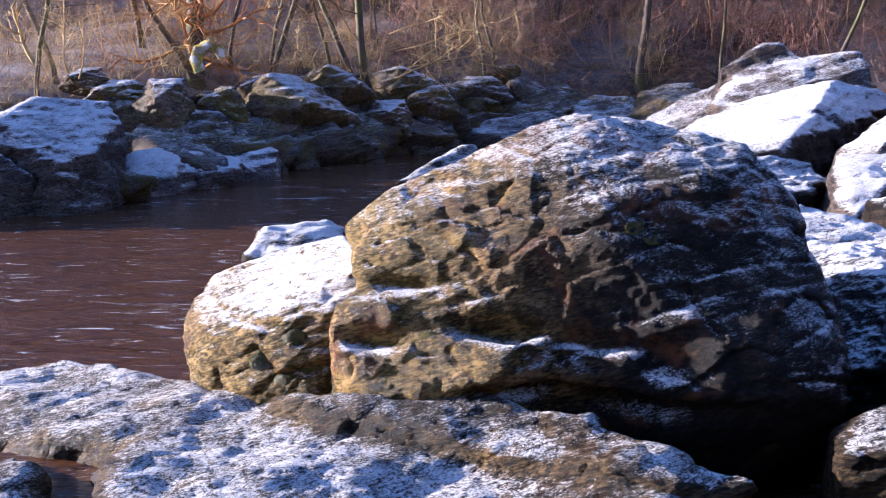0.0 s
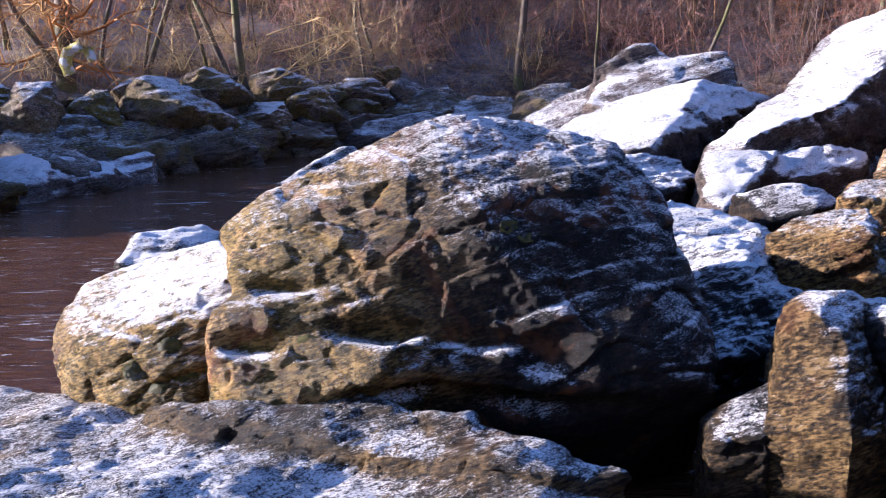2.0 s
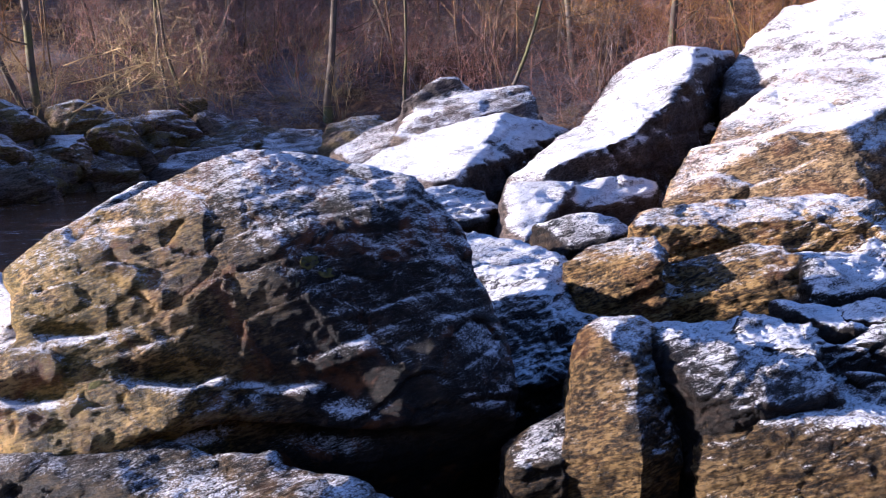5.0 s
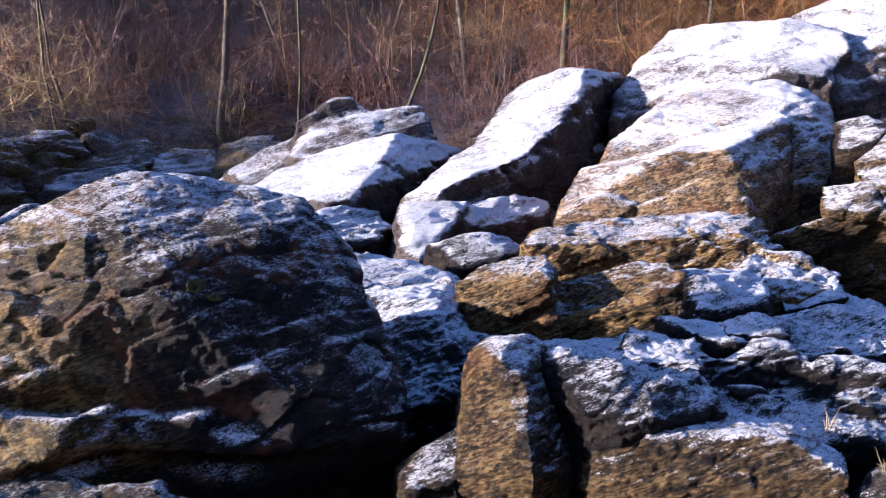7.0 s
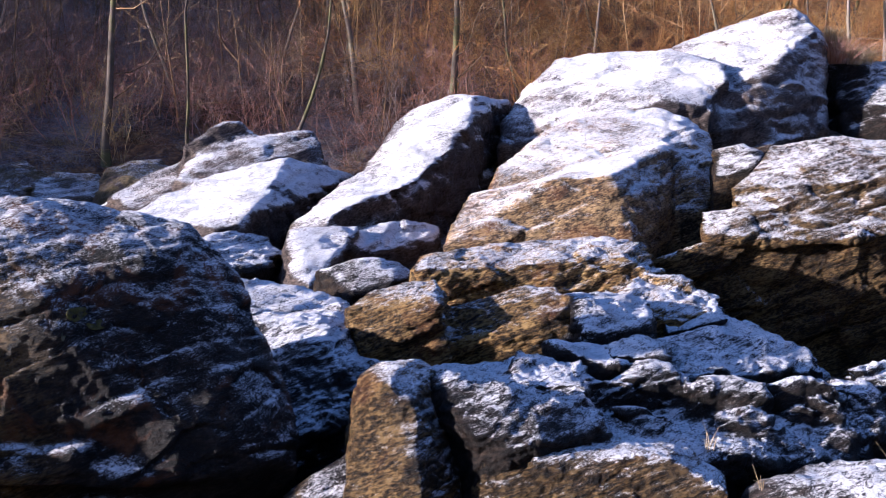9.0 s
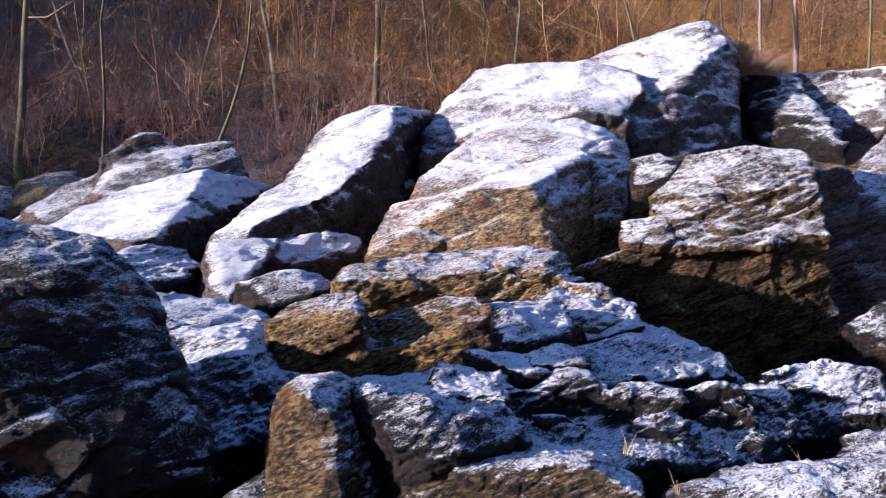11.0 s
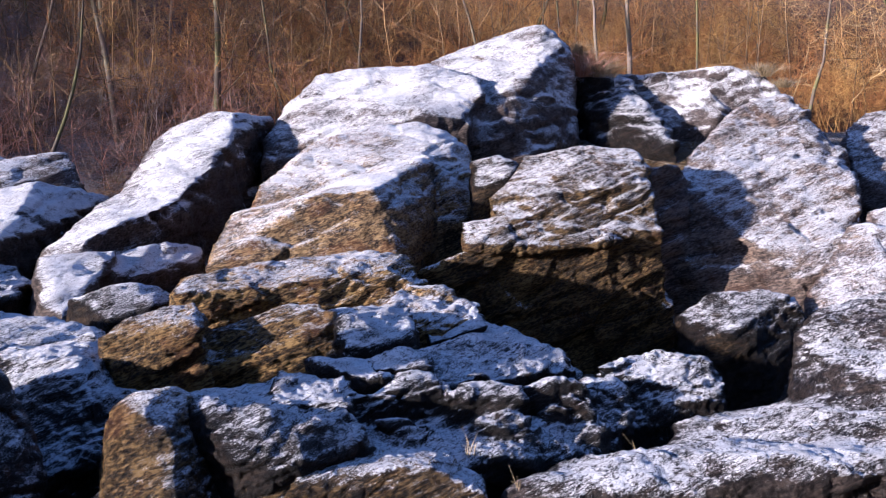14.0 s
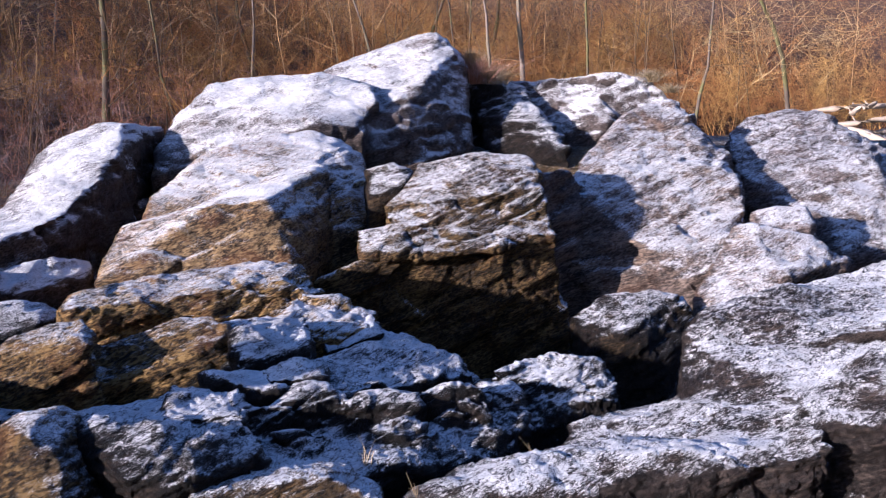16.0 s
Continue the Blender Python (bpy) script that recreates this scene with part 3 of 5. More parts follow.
tall9_0 = lobe([(4.67, 10.42, 1.50), (5.12, 10.67, 1.70), (5.39, 11.10, 2.02), (5.67, 11.08, 2.22), (6.02, 10.90, 2.34), (6.20, 10.69, 2.33), (7.00, 11.26, 2.29), (5.82, 10.10, 2.00), (5.48, 9.82, 1.76), (4.89, 9.43, 1.50), (6.72, 10.96, 1.67), (5.44, 9.90, 0.99), (4.65, 9.51, 1.05), (4.31, 9.58, 1.31)],
    (0.46, 0.89, -0.53), 0.0, 1.0)
tall9_1 = lobe([(4.68, 10.42, 1.51), (3.90, 9.74, 1.25), (3.45, 9.15, 1.12), (3.68, 8.75, 1.23), (4.21, 9.08, 1.34), (4.85, 9.34, 1.50), (3.16, 8.54, 0.64), (3.49, 8.68, 0.92), (4.06, 8.99, 0.96), (4.53, 9.24, 1.03), (5.24, 9.66, 0.96)],
    (0.35, 0.82, -0.49), 0.0, 1.0)
tall9_2 = lobe([(3.64, 8.52, 0.98), (4.00, 8.71, 1.13), (4.27, 8.70, 1.17), (4.74, 8.69, 1.07), (4.55, 8.43, 0.96), (3.74, 8.25, 0.94), (3.31, 8.20, 0.85)],
    (0.33, 0.72, -0.39), 0.0, 1.0)
tall9_3 = lobe([(3.20, 8.59, 1.12), (3.53, 8.58, 1.13), (3.87, 8.55, 1.17), (3.71, 8.29, 1.08), (3.26, 8.00, 0.87), (2.99, 7.98, 0.80), (3.06, 7.73, 0.76)],
    (0.25, 0.65, -0.39), 0.0, 1.0)
rock('boulder', [tall9_0, tall9_1, tall9_2, tall9_3], 'tall leaning rock white with sunlit frost',
     voxel=0.038, frost=0.67, moss=0.0, warm=0.05, rough=0.7, smooth=1, bands=0.5, lumps=0.8, ochre=0.0, pale=0.3)
nine_foot = lobe([(2.99, 7.36, 0.93), (3.31, 7.24, 1.04), (3.62, 7.10, 1.00), (3.76, 7.01, 0.90), (3.06, 6.87, 0.83), (3.41, 6.85, 0.90)],
    (0.32, 0.72, -0.42), 0.0, 1.0)
rock('boulder', [nine_foot], 'low frosted rock at the foot of the tall rock',
     voxel=0.04, frost=0.37, moss=0.0, warm=0.05, rough=0.86, smooth=3, bands=0.7, lumps=1.0, ochre=0.0)
fourteen_0 = lobe([(2.53, 5.69, 0.97), (2.70, 5.75, 1.07), (2.93, 5.76, 1.12), (3.12, 5.67, 1.12), (3.14, 5.53, 1.03), (2.55, 5.49, 0.82), (2.78, 5.35, 0.93), (2.70, 5.34, 0.74), (3.02, 5.24, 0.76), (2.96, 5.28, 1.03)],
    (0.30, 0.62, -0.43), 0.0, 1.0)
fourteen_1 = lobe([(3.20, 5.60, 0.97), (3.33, 5.41, 0.98), (3.57, 5.41, 1.09), (3.74, 5.30, 1.09), (3.77, 5.14, 1.03), (3.67, 4.99, 0.86), (3.28, 5.17, 0.84), (3.59, 5.06, 0.95), (3.07, 5.34, 0.79)],
    (0.36, 0.58, -0.43), 0.0, 0.75)
rock('boulder', [fourteen_0, fourteen_1], 'two-humped brown rock with frosted crests',
     voxel=0.018, frost=0.19, moss=0.0, warm=0.75, rough=0.86, smooth=14, bands=0.7, lumps=1.9, ochre=0.0, blocks=0.5)
ledge13_0 = lobe([(3.35, 6.45, 1.04), (3.54, 6.70, 1.10), (3.99, 6.80, 1.08), (4.58, 6.87, 1.14), (5.06, 6.73, 1.20), (5.22, 6.35, 1.17), (5.02, 5.84, 1.03), (3.42, 6.50, 0.90), (3.77, 6.24, 0.84), (4.30, 5.98, 0.87), (4.71, 5.75, 0.90), (4.90, 5.81, 1.04), (3.47, 6.56, 1.06), (3.90, 6.39, 1.08), (4.43, 6.18, 1.13), (4.81, 5.97, 1.15)],
    (0.48, 0.75, -0.43), 0.0, 1.0)
ledge13_1 = lobe([(4.72, 5.71, 1.07), (4.92, 5.53, 1.04), (5.06, 5.26, 0.96), (4.86, 5.01, 0.90), (4.51, 5.04, 0.85), (4.25, 5.27, 0.94), (4.10, 5.38, 0.91)],
    (0.38, 0.45, -0.40), 0.0, 1.0)
rock('boulder', [ledge13_0, ledge13_1], 'long layered ochre ledge with a frosted top',
     voxel=0.022, frost=0.2, moss=0.0, warm=1.15, rough=0.86, smooth=1, bands=0.7, lumps=1.0, ochre=0.0)
facet12_0 = lobe([(5.15, 8.39, 1.64), (5.72, 8.64, 1.88), (6.00, 8.82, 2.02), (6.54, 8.81, 2.14), (7.15, 8.60, 2.22), (7.32, 8.32, 2.12), (7.36, 8.02, 1.97), (6.99, 7.53, 1.56), (6.58, 7.19, 1.27), (5.51, 7.93, 1.61), (6.61, 7.74, 1.84), (4.63, 7.95, 1.16)],
    (0.72, 0.96, -0.54), 0.0, 1.0)
facet12_1 = lobe([(4.47, 7.28, 1.06), (4.62, 7.30, 1.33), (5.04, 7.28, 1.63), (5.42, 7.01, 1.65), (5.45, 6.72, 1.23), (5.42, 6.64, 1.11), (6.48, 7.59, 1.82), (6.32, 7.30, 1.42), (5.78, 6.92, 1.04), (5.04, 7.98, 1.49), (4.68, 8.07, 1.42), (4.10, 7.42, 1.04), (5.82, 7.84, 1.70)],
    (0.57, 0.82, -0.48), 0.0, 1.0)
rock('boulder', [facet12_0, facet12_1], 'large frosted rock with a flat yellow-brown broken face',
     voxel=0.032, frost=0.45, moss=0.0, warm=1.1, rough=0.6, smooth=1, bands=0.5, lumps=1.0, ochre=0.0, pale=0.2)
top11_0 = lobe([(6.41, 10.44, 1.73), (6.67, 10.76, 2.13), (6.95, 10.93, 2.45), (7.59, 11.10, 2.84), (8.01, 11.05, 2.92), (8.95, 10.57, 2.99), (8.98, 9.64, 2.73), (8.81, 9.40, 2.57), (8.35, 9.15, 2.25), (7.72, 9.42, 2.23), (7.69, 9.82, 2.37), (6.92, 9.89, 2.06), (6.60, 9.97, 1.83)],
    (0.77, 1.05, -0.47), 0.8, 1.0)
top11_1 = lobe([(9.27, 10.96, 3.02), (9.75, 10.93, 3.24), (10.56, 10.55, 3.53), (10.72, 10.24, 3.55), (10.83, 9.88, 3.25), (9.72, 9.47, 2.86), (9.72, 9.50, 2.59), (8.55, 9.10, 1.91), (9.12, 8.97, 1.81), (10.19, 9.16, 2.01), (10.88, 9.84, 3.01), (9.27, 9.92, 2.66), (8.41, 9.36, 2.18)],
    (0.98, 1.00, -0.54), 0.8, 1.0)
rock('boulder', [top11_0, top11_1], 'largest outcrop with a sunlit frosted back and a grey broken end',
     voxel=0.042, frost=0.69, moss=0.0, warm=0.15, rough=0.65, smooth=1, bands=0.4, lumps=1.0, ochre=0.0, pale=0.35)
small21 = lobe([(6.72, 7.26, 1.87), (6.94, 7.07, 1.92), (7.07, 6.94, 1.86), (6.80, 6.78, 1.69), (6.47, 6.94, 1.60)],
    (0.54, 0.59, -0.33), 0.5, 1.0)
rock('boulder', [small21], 'small frosted rock wedged between large ones',
     voxel=0.04, frost=0.5, moss=0.0, warm=0.05, rough=0.86, smooth=3, bands=0.7, lumps=1.0, ochre=0.0)
block15_0 = lobe([(5.57, 6.55, 0.99), (5.89, 6.34, 1.14), (6.32, 6.14, 1.12), (6.94, 5.78, 1.21), (7.42, 5.59, 1.30), (7.59, 5.54, 0.27), (7.07, 5.93, 0.22), (6.57, 6.18, 0.43), (6.16, 6.36, 0.62)],
    (0.75, 0.70, -0.15), -0.1, 0.75)
block15_1 = lobe([(6.07, 6.65, 1.36), (6.45, 6.30, 1.44), (6.99, 5.95, 1.35), (7.51, 5.72, 1.40), (7.45, 5.63, 1.25), (6.86, 5.71, 1.18), (6.25, 6.07, 1.11), (5.84, 6.32, 1.18)],
    (0.70, 0.66, -0.10), None, 0.9)
block15_2 = lobe([(6.45, 6.71, 1.55), (7.17, 6.12, 1.64), (7.63, 5.89, 1.68), (7.51, 5.72, 1.40), (6.95, 5.92, 1.34), (6.63, 6.19, 1.43), (6.29, 6.52, 1.44)],
    (0.70, 0.66, -0.10), None, 0.9)
block15_3 = lobe([(7.02, 6.86, 1.89), (7.53, 6.62, 1.98), (7.93, 6.31, 1.95), (7.77, 6.04, 1.79), (7.63, 5.89, 1.61), (7.11, 6.04, 1.61), (6.77, 6.33, 1.56), (6.39, 6.63, 1.54)],
    (0.60, 0.55, -0.15), 0.4, 1.0)
rock('boulder', [block15_0, block15_1, block15_2, block15_3], 'big layered block of brown schist with a frosted roof',
     voxel=0.024, frost=0.46, moss=0.0, warm=0.42, rough=0.7, smooth=2, bands=0.6, lumps=0.4, ochre=0.0)
dark17 = lobe([(6.82, 4.95, 0.71), (7.13, 4.91, 0.83), (7.45, 4.64, 0.90), (7.58, 4.43, 0.85), (7.53, 4.25, 0.64), (7.16, 4.19, 0.40), (6.69, 4.75, 0.57), (6.79, 4.45, 0.64), (7.00, 4.19, 0.25), (6.70, 4.59, 0.20)],
    (0.65, 0.44, -0.45), 0.0, 1.0)
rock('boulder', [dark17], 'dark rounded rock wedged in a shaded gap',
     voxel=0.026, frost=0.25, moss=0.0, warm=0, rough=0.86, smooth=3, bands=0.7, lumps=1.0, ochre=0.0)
big18 = lobe([(10.87, 6.69, 2.50), (10.69, 6.79, 2.45), (10.06, 6.82, 2.27), (9.20, 6.64, 1.94), (8.62, 6.40, 1.65), (8.08, 6.00, 0.85), (10.77, 6.11, 2.14), (10.53, 5.72, 1.91), (10.04, 5.34, 1.52), (9.57, 4.92, 1.35), (8.65, 4.61, 0.90), (8.30, 4.80, 0.83), (8.53, 5.61, 1.05), (8.39, 6.17, 1.25), (9.37, 6.05, 1.59)],
    (1.09, 0.71, -0.56), 0.2, 1.0)
big18_left = lobe([(7.83, 6.29, 1.60), (7.99, 6.25, 1.78), (8.30, 6.18, 1.82), (8.47, 6.13, 1.74), (8.14, 5.90, 0.91), (7.79, 6.02, 0.89), (7.67, 6.16, 1.09)],
    (0.80, 0.60, -0.20), 0.2, 1.0)
rock('boulder', [big18, big18_left], 'steep slab of pale rock coated with pinkish frost',
     voxel=0.04, frost=0.45, moss=0.0, warm=0.4, rough=0.86, smooth=1, bands=0.8, lumps=1.0, ochre=0.0, pale=0.55)
rear18_0 = lobe([(11.53, 9.78, 2.84), (11.89, 9.36, 2.82), (11.93, 9.29, 2.90), (12.45, 8.61, 2.96), (12.72, 8.23, 2.87), (12.81, 7.75, 2.58), (12.72, 7.52, 2.39), (11.81, 8.33, 1.96), (11.30, 8.50, 1.75), (11.06, 9.27, 2.05)],
    (0.96, 0.72, -0.47), 0.8, 1.0)
rear18_1 = lobe([(11.04, 9.45, 2.43), (11.41, 9.17, 2.50), (11.20, 8.80, 2.19), (10.82, 8.78, 1.83), (10.66, 9.12, 1.91)],
    (0.61, 0.52, -0.30), 0.8, 1.0)
rear18_2 = lobe([(11.66, 9.18, 2.50), (12.04, 8.69, 2.65), (12.02, 8.21, 2.40), (11.65, 8.22, 2.11), (11.37, 8.75, 2.12)],
    (0.64, 0.48, -0.29), 0.8, 1.0)
rock('boulder', [rear18_0, rear18_1, rear18_2], 'craggy frosted ridge with heather tufts behind the steep slab',
     voxel=0.04, frost=0.8, moss=0.0, warm=-0.5, rough=1.08, smooth=1, bands=0.4, lumps=1.0, ochre=0.0, pale=0.35)
small19 = lobe([(9.40, 4.81, 1.38), (9.68, 4.72, 1.43), (9.82, 4.44, 1.42), (9.57, 4.24, 1.26), (9.29, 4.35, 1.20), (9.16, 4.61, 1.27)],
    (0.53, 0.27, -0.25), 0.4, 1.0)
rock('boulder', [small19], 'small pale frosted stone on a ledge',
     voxel=0.04, frost=0.45, moss=0.0, warm=0.5, rough=0.86, smooth=3, bands=0.7, lumps=1.0, ochre=0.0, pale=0.9)
low19 = lobe([(8.97, 4.74, 1.28), (9.28, 4.13, 1.21), (9.21, 3.74, 1.01), (8.27, 3.84, 0.96), (7.72, 4.33, 0.65), (7.89, 4.49, 0.80), (7.84, 3.95, 0.77)],
    (0.70, 0.37, -0.40), 0.2, 1.0)
rock('boulder', [low19], 'brown frosted ledge below a small stone',
     voxel=0.04, frost=0.35, moss=0.0, warm=0.6, rough=0.86, smooth=3, bands=0.7, lumps=1.0, ochre=0.0, pale=0.6)
right19 = lobe([(11.57, 6.32, 2.15), (12.03, 6.31, 2.32), (12.63, 6.03, 2.42), (12.77, 5.74, 2.37), (12.58, 5.43, 2.10), (12.27, 4.89, 1.84), (12.48, 4.33, 1.61), (10.62, 3.43, 0.96), (10.11, 4.18, 0.90), (10.46, 4.69, 1.29), (10.56, 5.63, 1.42), (10.74, 5.74, 1.72)],
    (1.17, 0.56, -0.54), 0.2, 1.0)
rock('boulder', [right19], 'broad sloping frosted rock beside the driftwood',
     voxel=0.045, frost=0.32, moss=0.0, warm=0.05, rough=0.86, smooth=1, bands=0.8, lumps=1.0, ochre=0.0, pale=0.6)
slab20_0 = lobe([(5.48, 3.18, 0.81), (5.71, 3.25, 0.94), (6.06, 3.27, 0.99), (6.66, 3.04, 1.12), (7.28, 2.69, 1.25), (7.88, 2.24, 1.40), (4.94, 1.31, 1.02), (4.81, 2.12, 0.91), (5.23, 2.98, 0.76), (5.37, 2.62, 0.97)],
    (0.53, 0.26, -0.40), 0.0, 1.0)
slab20_1 = lobe([(4.40, 3.16, 0.56), (4.67, 3.33, 0.57), (5.03, 3.22, 0.61), (5.29, 3.06, 0.70), (4.90, 2.16, 0.89), (4.92, 1.42, 1.13), (4.60, 1.31, 0.97), (4.57, 1.87, 0.89), (4.49, 2.23, 0.81), (4.35, 2.91, 0.62)],
    (0.42, 0.24, -0.43), 0.0, 1.0)
slab20_2 = lobe([(3.25, 3.04, 0.61), (3.69, 3.05, 0.61), (4.19, 2.96, 0.62), (4.46, 2.63, 0.72), (4.44, 2.20, 0.80), (4.48, 1.83, 0.87), (4.40, 1.72, 0.82), (4.24, 1.84, 0.80), (4.04, 2.24, 0.75), (3.67, 2.55, 0.70), (3.38, 2.77, 0.62), (3.10, 2.98, 0.50), (3.90, 2.73, 0.21), (4.61, 2.00, 0.19)],
    (0.39, 0.27, -0.46), 0.0, 0.8)
slab20_3 = lobe([(5.62, 3.00, 0.95), (6.11, 2.77, 1.04), (6.52, 2.38, 1.16), (6.67, 2.01, 1.25), (5.80, 1.72, 1.20), (5.53, 2.32, 1.05), (5.37, 2.72, 0.94)],
    (0.36, 0.16, -0.27), 0.0, 1.0)
slab20_4 = lobe([(5.10, 2.97, 0.72), (5.11, 2.61, 0.84), (5.25, 2.19, 0.99), (5.32, 1.55, 1.17), (4.87, 1.40, 1.12), (4.81, 2.12, 0.94), (4.89, 2.64, 0.76)],
    (0.35, 0.17, -0.29), 0.0, 1.0)
rock('rock_slab', [slab20_0, slab20_1, slab20_2, slab20_3, slab20_4], 'wide sloping slab of wavy frosted schist',
     voxel=0.023, frost=0.3, moss=0.0, warm=-0.2, rough=1.03, smooth=3, bands=0.8, lumps=1.4, ochre=0.0, pale=0.1)
ridge_0 = lobe([(2.78, 4.27, 0.89), (2.94, 4.43, 0.95), (3.22, 4.25, 0.92), (3.22, 4.11, 0.88), (2.72, 4.07, 0.90), (3.00, 3.89, 0.89)],
    (0.26, 0.41, -0.32), 0.0, 1.0)
ridge_1 = lobe([(3.11, 4.06, 0.86), (3.50, 4.16, 0.89), (3.64, 4.06, 0.90), (3.63, 3.92, 0.86), (3.50, 3.82, 0.66), (3.15, 3.90, 0.66), (3.36, 3.99, 0.81)],
    (0.35, 0.46, -0.40), 0.0, 1.0)
ridge_2 = lobe([(3.53, 3.85, 0.82), (3.76, 3.94, 0.84), (3.93, 3.78, 0.84), (3.91, 3.64, 0.78), (3.86, 3.55, 0.60), (3.54, 3.70, 0.59)],
    (0.39, 0.43, -0.41), 0.0, 1.0)
ridge_3 = lobe([(3.97, 3.74, 0.81), (4.17, 3.69, 0.84), (4.29, 3.56, 0.81), (4.21, 3.45, 0.69), (3.99, 3.52, 0.58), (4.12, 3.41, 0.54)],
    (0.42, 0.40, -0.41), 0.0, 1.0)
ridge_4 = lobe([(2.38, 4.26, 0.92), (2.56, 4.28, 0.90), (2.80, 4.25, 0.85), (3.03, 3.98, 0.84), (2.94, 3.64, 0.77), (2.52, 3.54, 0.76), (2.28, 3.68, 0.79), (2.44, 3.86, 0.86)],
    (0.29, 0.50, -0.46), 0.0, 1.0)
ridge_5 = lobe([(3.51, 4.48, 0.91), (3.75, 4.49, 0.92), (3.87, 4.40, 0.89), (3.70, 4.14, 0.89), (3.42, 4.29, 0.91)],
    (0.24, 0.31, -0.24), 0.2, 1.0)
ridge_6 = lobe([(3.07, 3.82, 0.81), (3.28, 3.79, 0.81), (3.37, 3.70, 0.78), (3.29, 3.60, 0.69), (3.06, 3.72, 0.71)],
    (0.23, 0.31, -0.26), 0.1, 1.0)
ridge_7 = lobe([(3.56, 3.68, 0.77), (3.78, 3.62, 0.76), (3.85, 3.54, 0.72), (3.68, 3.45, 0.63), (3.49, 3.55, 0.64)],
    (0.26, 0.28, -0.26), 0.1, 1.0)
ridge_8 = lobe([(2.70, 3.89, 0.87), (2.90, 3.88, 0.86), (2.97, 3.82, 0.81), (2.86, 3.70, 0.77), (2.67, 3.76, 0.79)],
    (0.21, 0.32, -0.26), 0.1, 1.0)
ridge_9 = lobe([(2.51, 4.05, 0.86), (2.67, 4.08, 0.85), (2.72, 3.98, 0.82), (2.59, 3.81, 0.78), (2.42, 3.85, 0.79)],
    (0.19, 0.33, -0.26), 0.1, 1.0)
ridge_10 = lobe([(3.99, 3.60, 0.69), (4.19, 3.55, 0.69), (4.25, 3.37, 0.64), (4.08, 3.29, 0.55), (3.89, 3.43, 0.58)],
    (0.28, 0.26, -0.26), 0.1, 1.0)
ridge_11 = lobe([(2.44, 4.32, 0.82), (3.32, 4.26, 0.76), (4.43, 3.65, 0.66), (4.15, 3.28, 0.53), (3.58, 3.31, 0.60), (2.48, 3.67, 0.72), (3.20, 3.38, 0.63)],
    (0.36, 0.45, -0.47), 0.0, 1.0)
ridge_12 = lobe([(2.47, 4.55, 0.90), (2.82, 4.60, 0.89), (3.21, 4.72, 0.85), (2.99, 4.37, 0.83), (2.50, 4.18, 0.86)],
    (0.23, 0.43, -0.32), 0.0, 1.0)
ridge_13 = lobe([(4.48, 3.78, 0.74), (4.59, 3.66, 0.74), (4.47, 3.44, 0.64), (4.16, 3.29, 0.56), (4.15, 3.47, 0.58)],
    (0.36, 0.32, -0.33), 0.0, 1.0)
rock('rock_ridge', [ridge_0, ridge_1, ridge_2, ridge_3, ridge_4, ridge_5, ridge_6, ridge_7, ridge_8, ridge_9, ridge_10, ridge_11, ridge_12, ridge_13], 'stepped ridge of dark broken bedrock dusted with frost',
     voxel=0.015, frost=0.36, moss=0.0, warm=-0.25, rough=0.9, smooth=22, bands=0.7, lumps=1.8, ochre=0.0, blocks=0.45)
r16e = lobe([(4.69, 3.88, 0.81), (4.96, 3.89, 0.84), (5.15, 3.83, 0.85), (5.32, 3.59, 0.80), (5.28, 3.43, 0.71), (5.10, 3.31, 0.66), (4.83, 3.46, 0.56), (4.41, 3.51, 0.45), (4.56, 3.73, 0.63)],
    (0.45, 0.37, -0.44), 0.0, 1.0)
rock('boulder', [r16e], 'frosted rounded rock at the end of the ridge',
     voxel=0.016, frost=0.39, moss=0.0, warm=-0.25, rough=1.13, smooth=14, bands=0.7, lumps=1.9, ochre=0.0, blocks=0.5)
r16f = lobe([(3.17, 4.53, 0.93), (3.44, 4.59, 0.91), (4.09, 4.62, 0.91), (4.59, 4.58, 0.88), (4.74, 4.43, 0.83), (4.70, 4.16, 0.77), (4.69, 4.01, 0.76), (3.67, 4.02, 0.85), (3.28, 4.20, 0.89)],
    (0.38, 0.45, -0.43), 0.0, 1.0)
rock('boulder', [r16f], 'long low frosted ridge rock',
     voxel=0.018, frost=0.43, moss=0.0, warm=-0.25, rough=1.13, smooth=14, bands=0.7, lumps=1.9, ochre=0.0, blocks=0.5)
r16g = lobe([(3.72, 5.04, 1.03), (4.15, 5.12, 1.04), (4.25, 5.03, 0.99), (3.99, 4.70, 0.92), (3.51, 4.67, 0.93)],
    (0.35, 0.48, -0.41), 0.0, 1.0)
rock('boulder', [r16g], 'frosted layered rock behind the ridge',
     voxel=0.018, frost=0.45, moss=0.0, warm=-0.25, rough=1.13, smooth=14, bands=0.7, lumps=1.9, ochre=0.0, blocks=0.5)
r16i = lobe([(2.41, 3.89, 0.66), (2.59, 3.90, 0.65), (2.86, 3.86, 0.68), (3.04, 3.66, 0.68), (3.20, 3.47, 0.69), (3.24, 3.27, 0.64), (2.33, 3.70, 0.68), (2.56, 3.62, 0.69), (2.82, 3.45, 0.71), (2.97, 3.27, 0.72), (3.10, 3.04, 0.64), (2.25, 3.56, 0.38), (2.69, 3.27, 0.41), (3.03, 2.95, 0.47)],
    (0.23, 0.30, -0.33), 0.0, 1.0)
rock('boulder', [r16i], 'golden front ledge with a frosted top',
     voxel=0.014, frost=0.3, moss=0.0, warm=0.35, rough=0.7, smooth=1, bands=0.7, lumps=1.0, ochre=0.0)
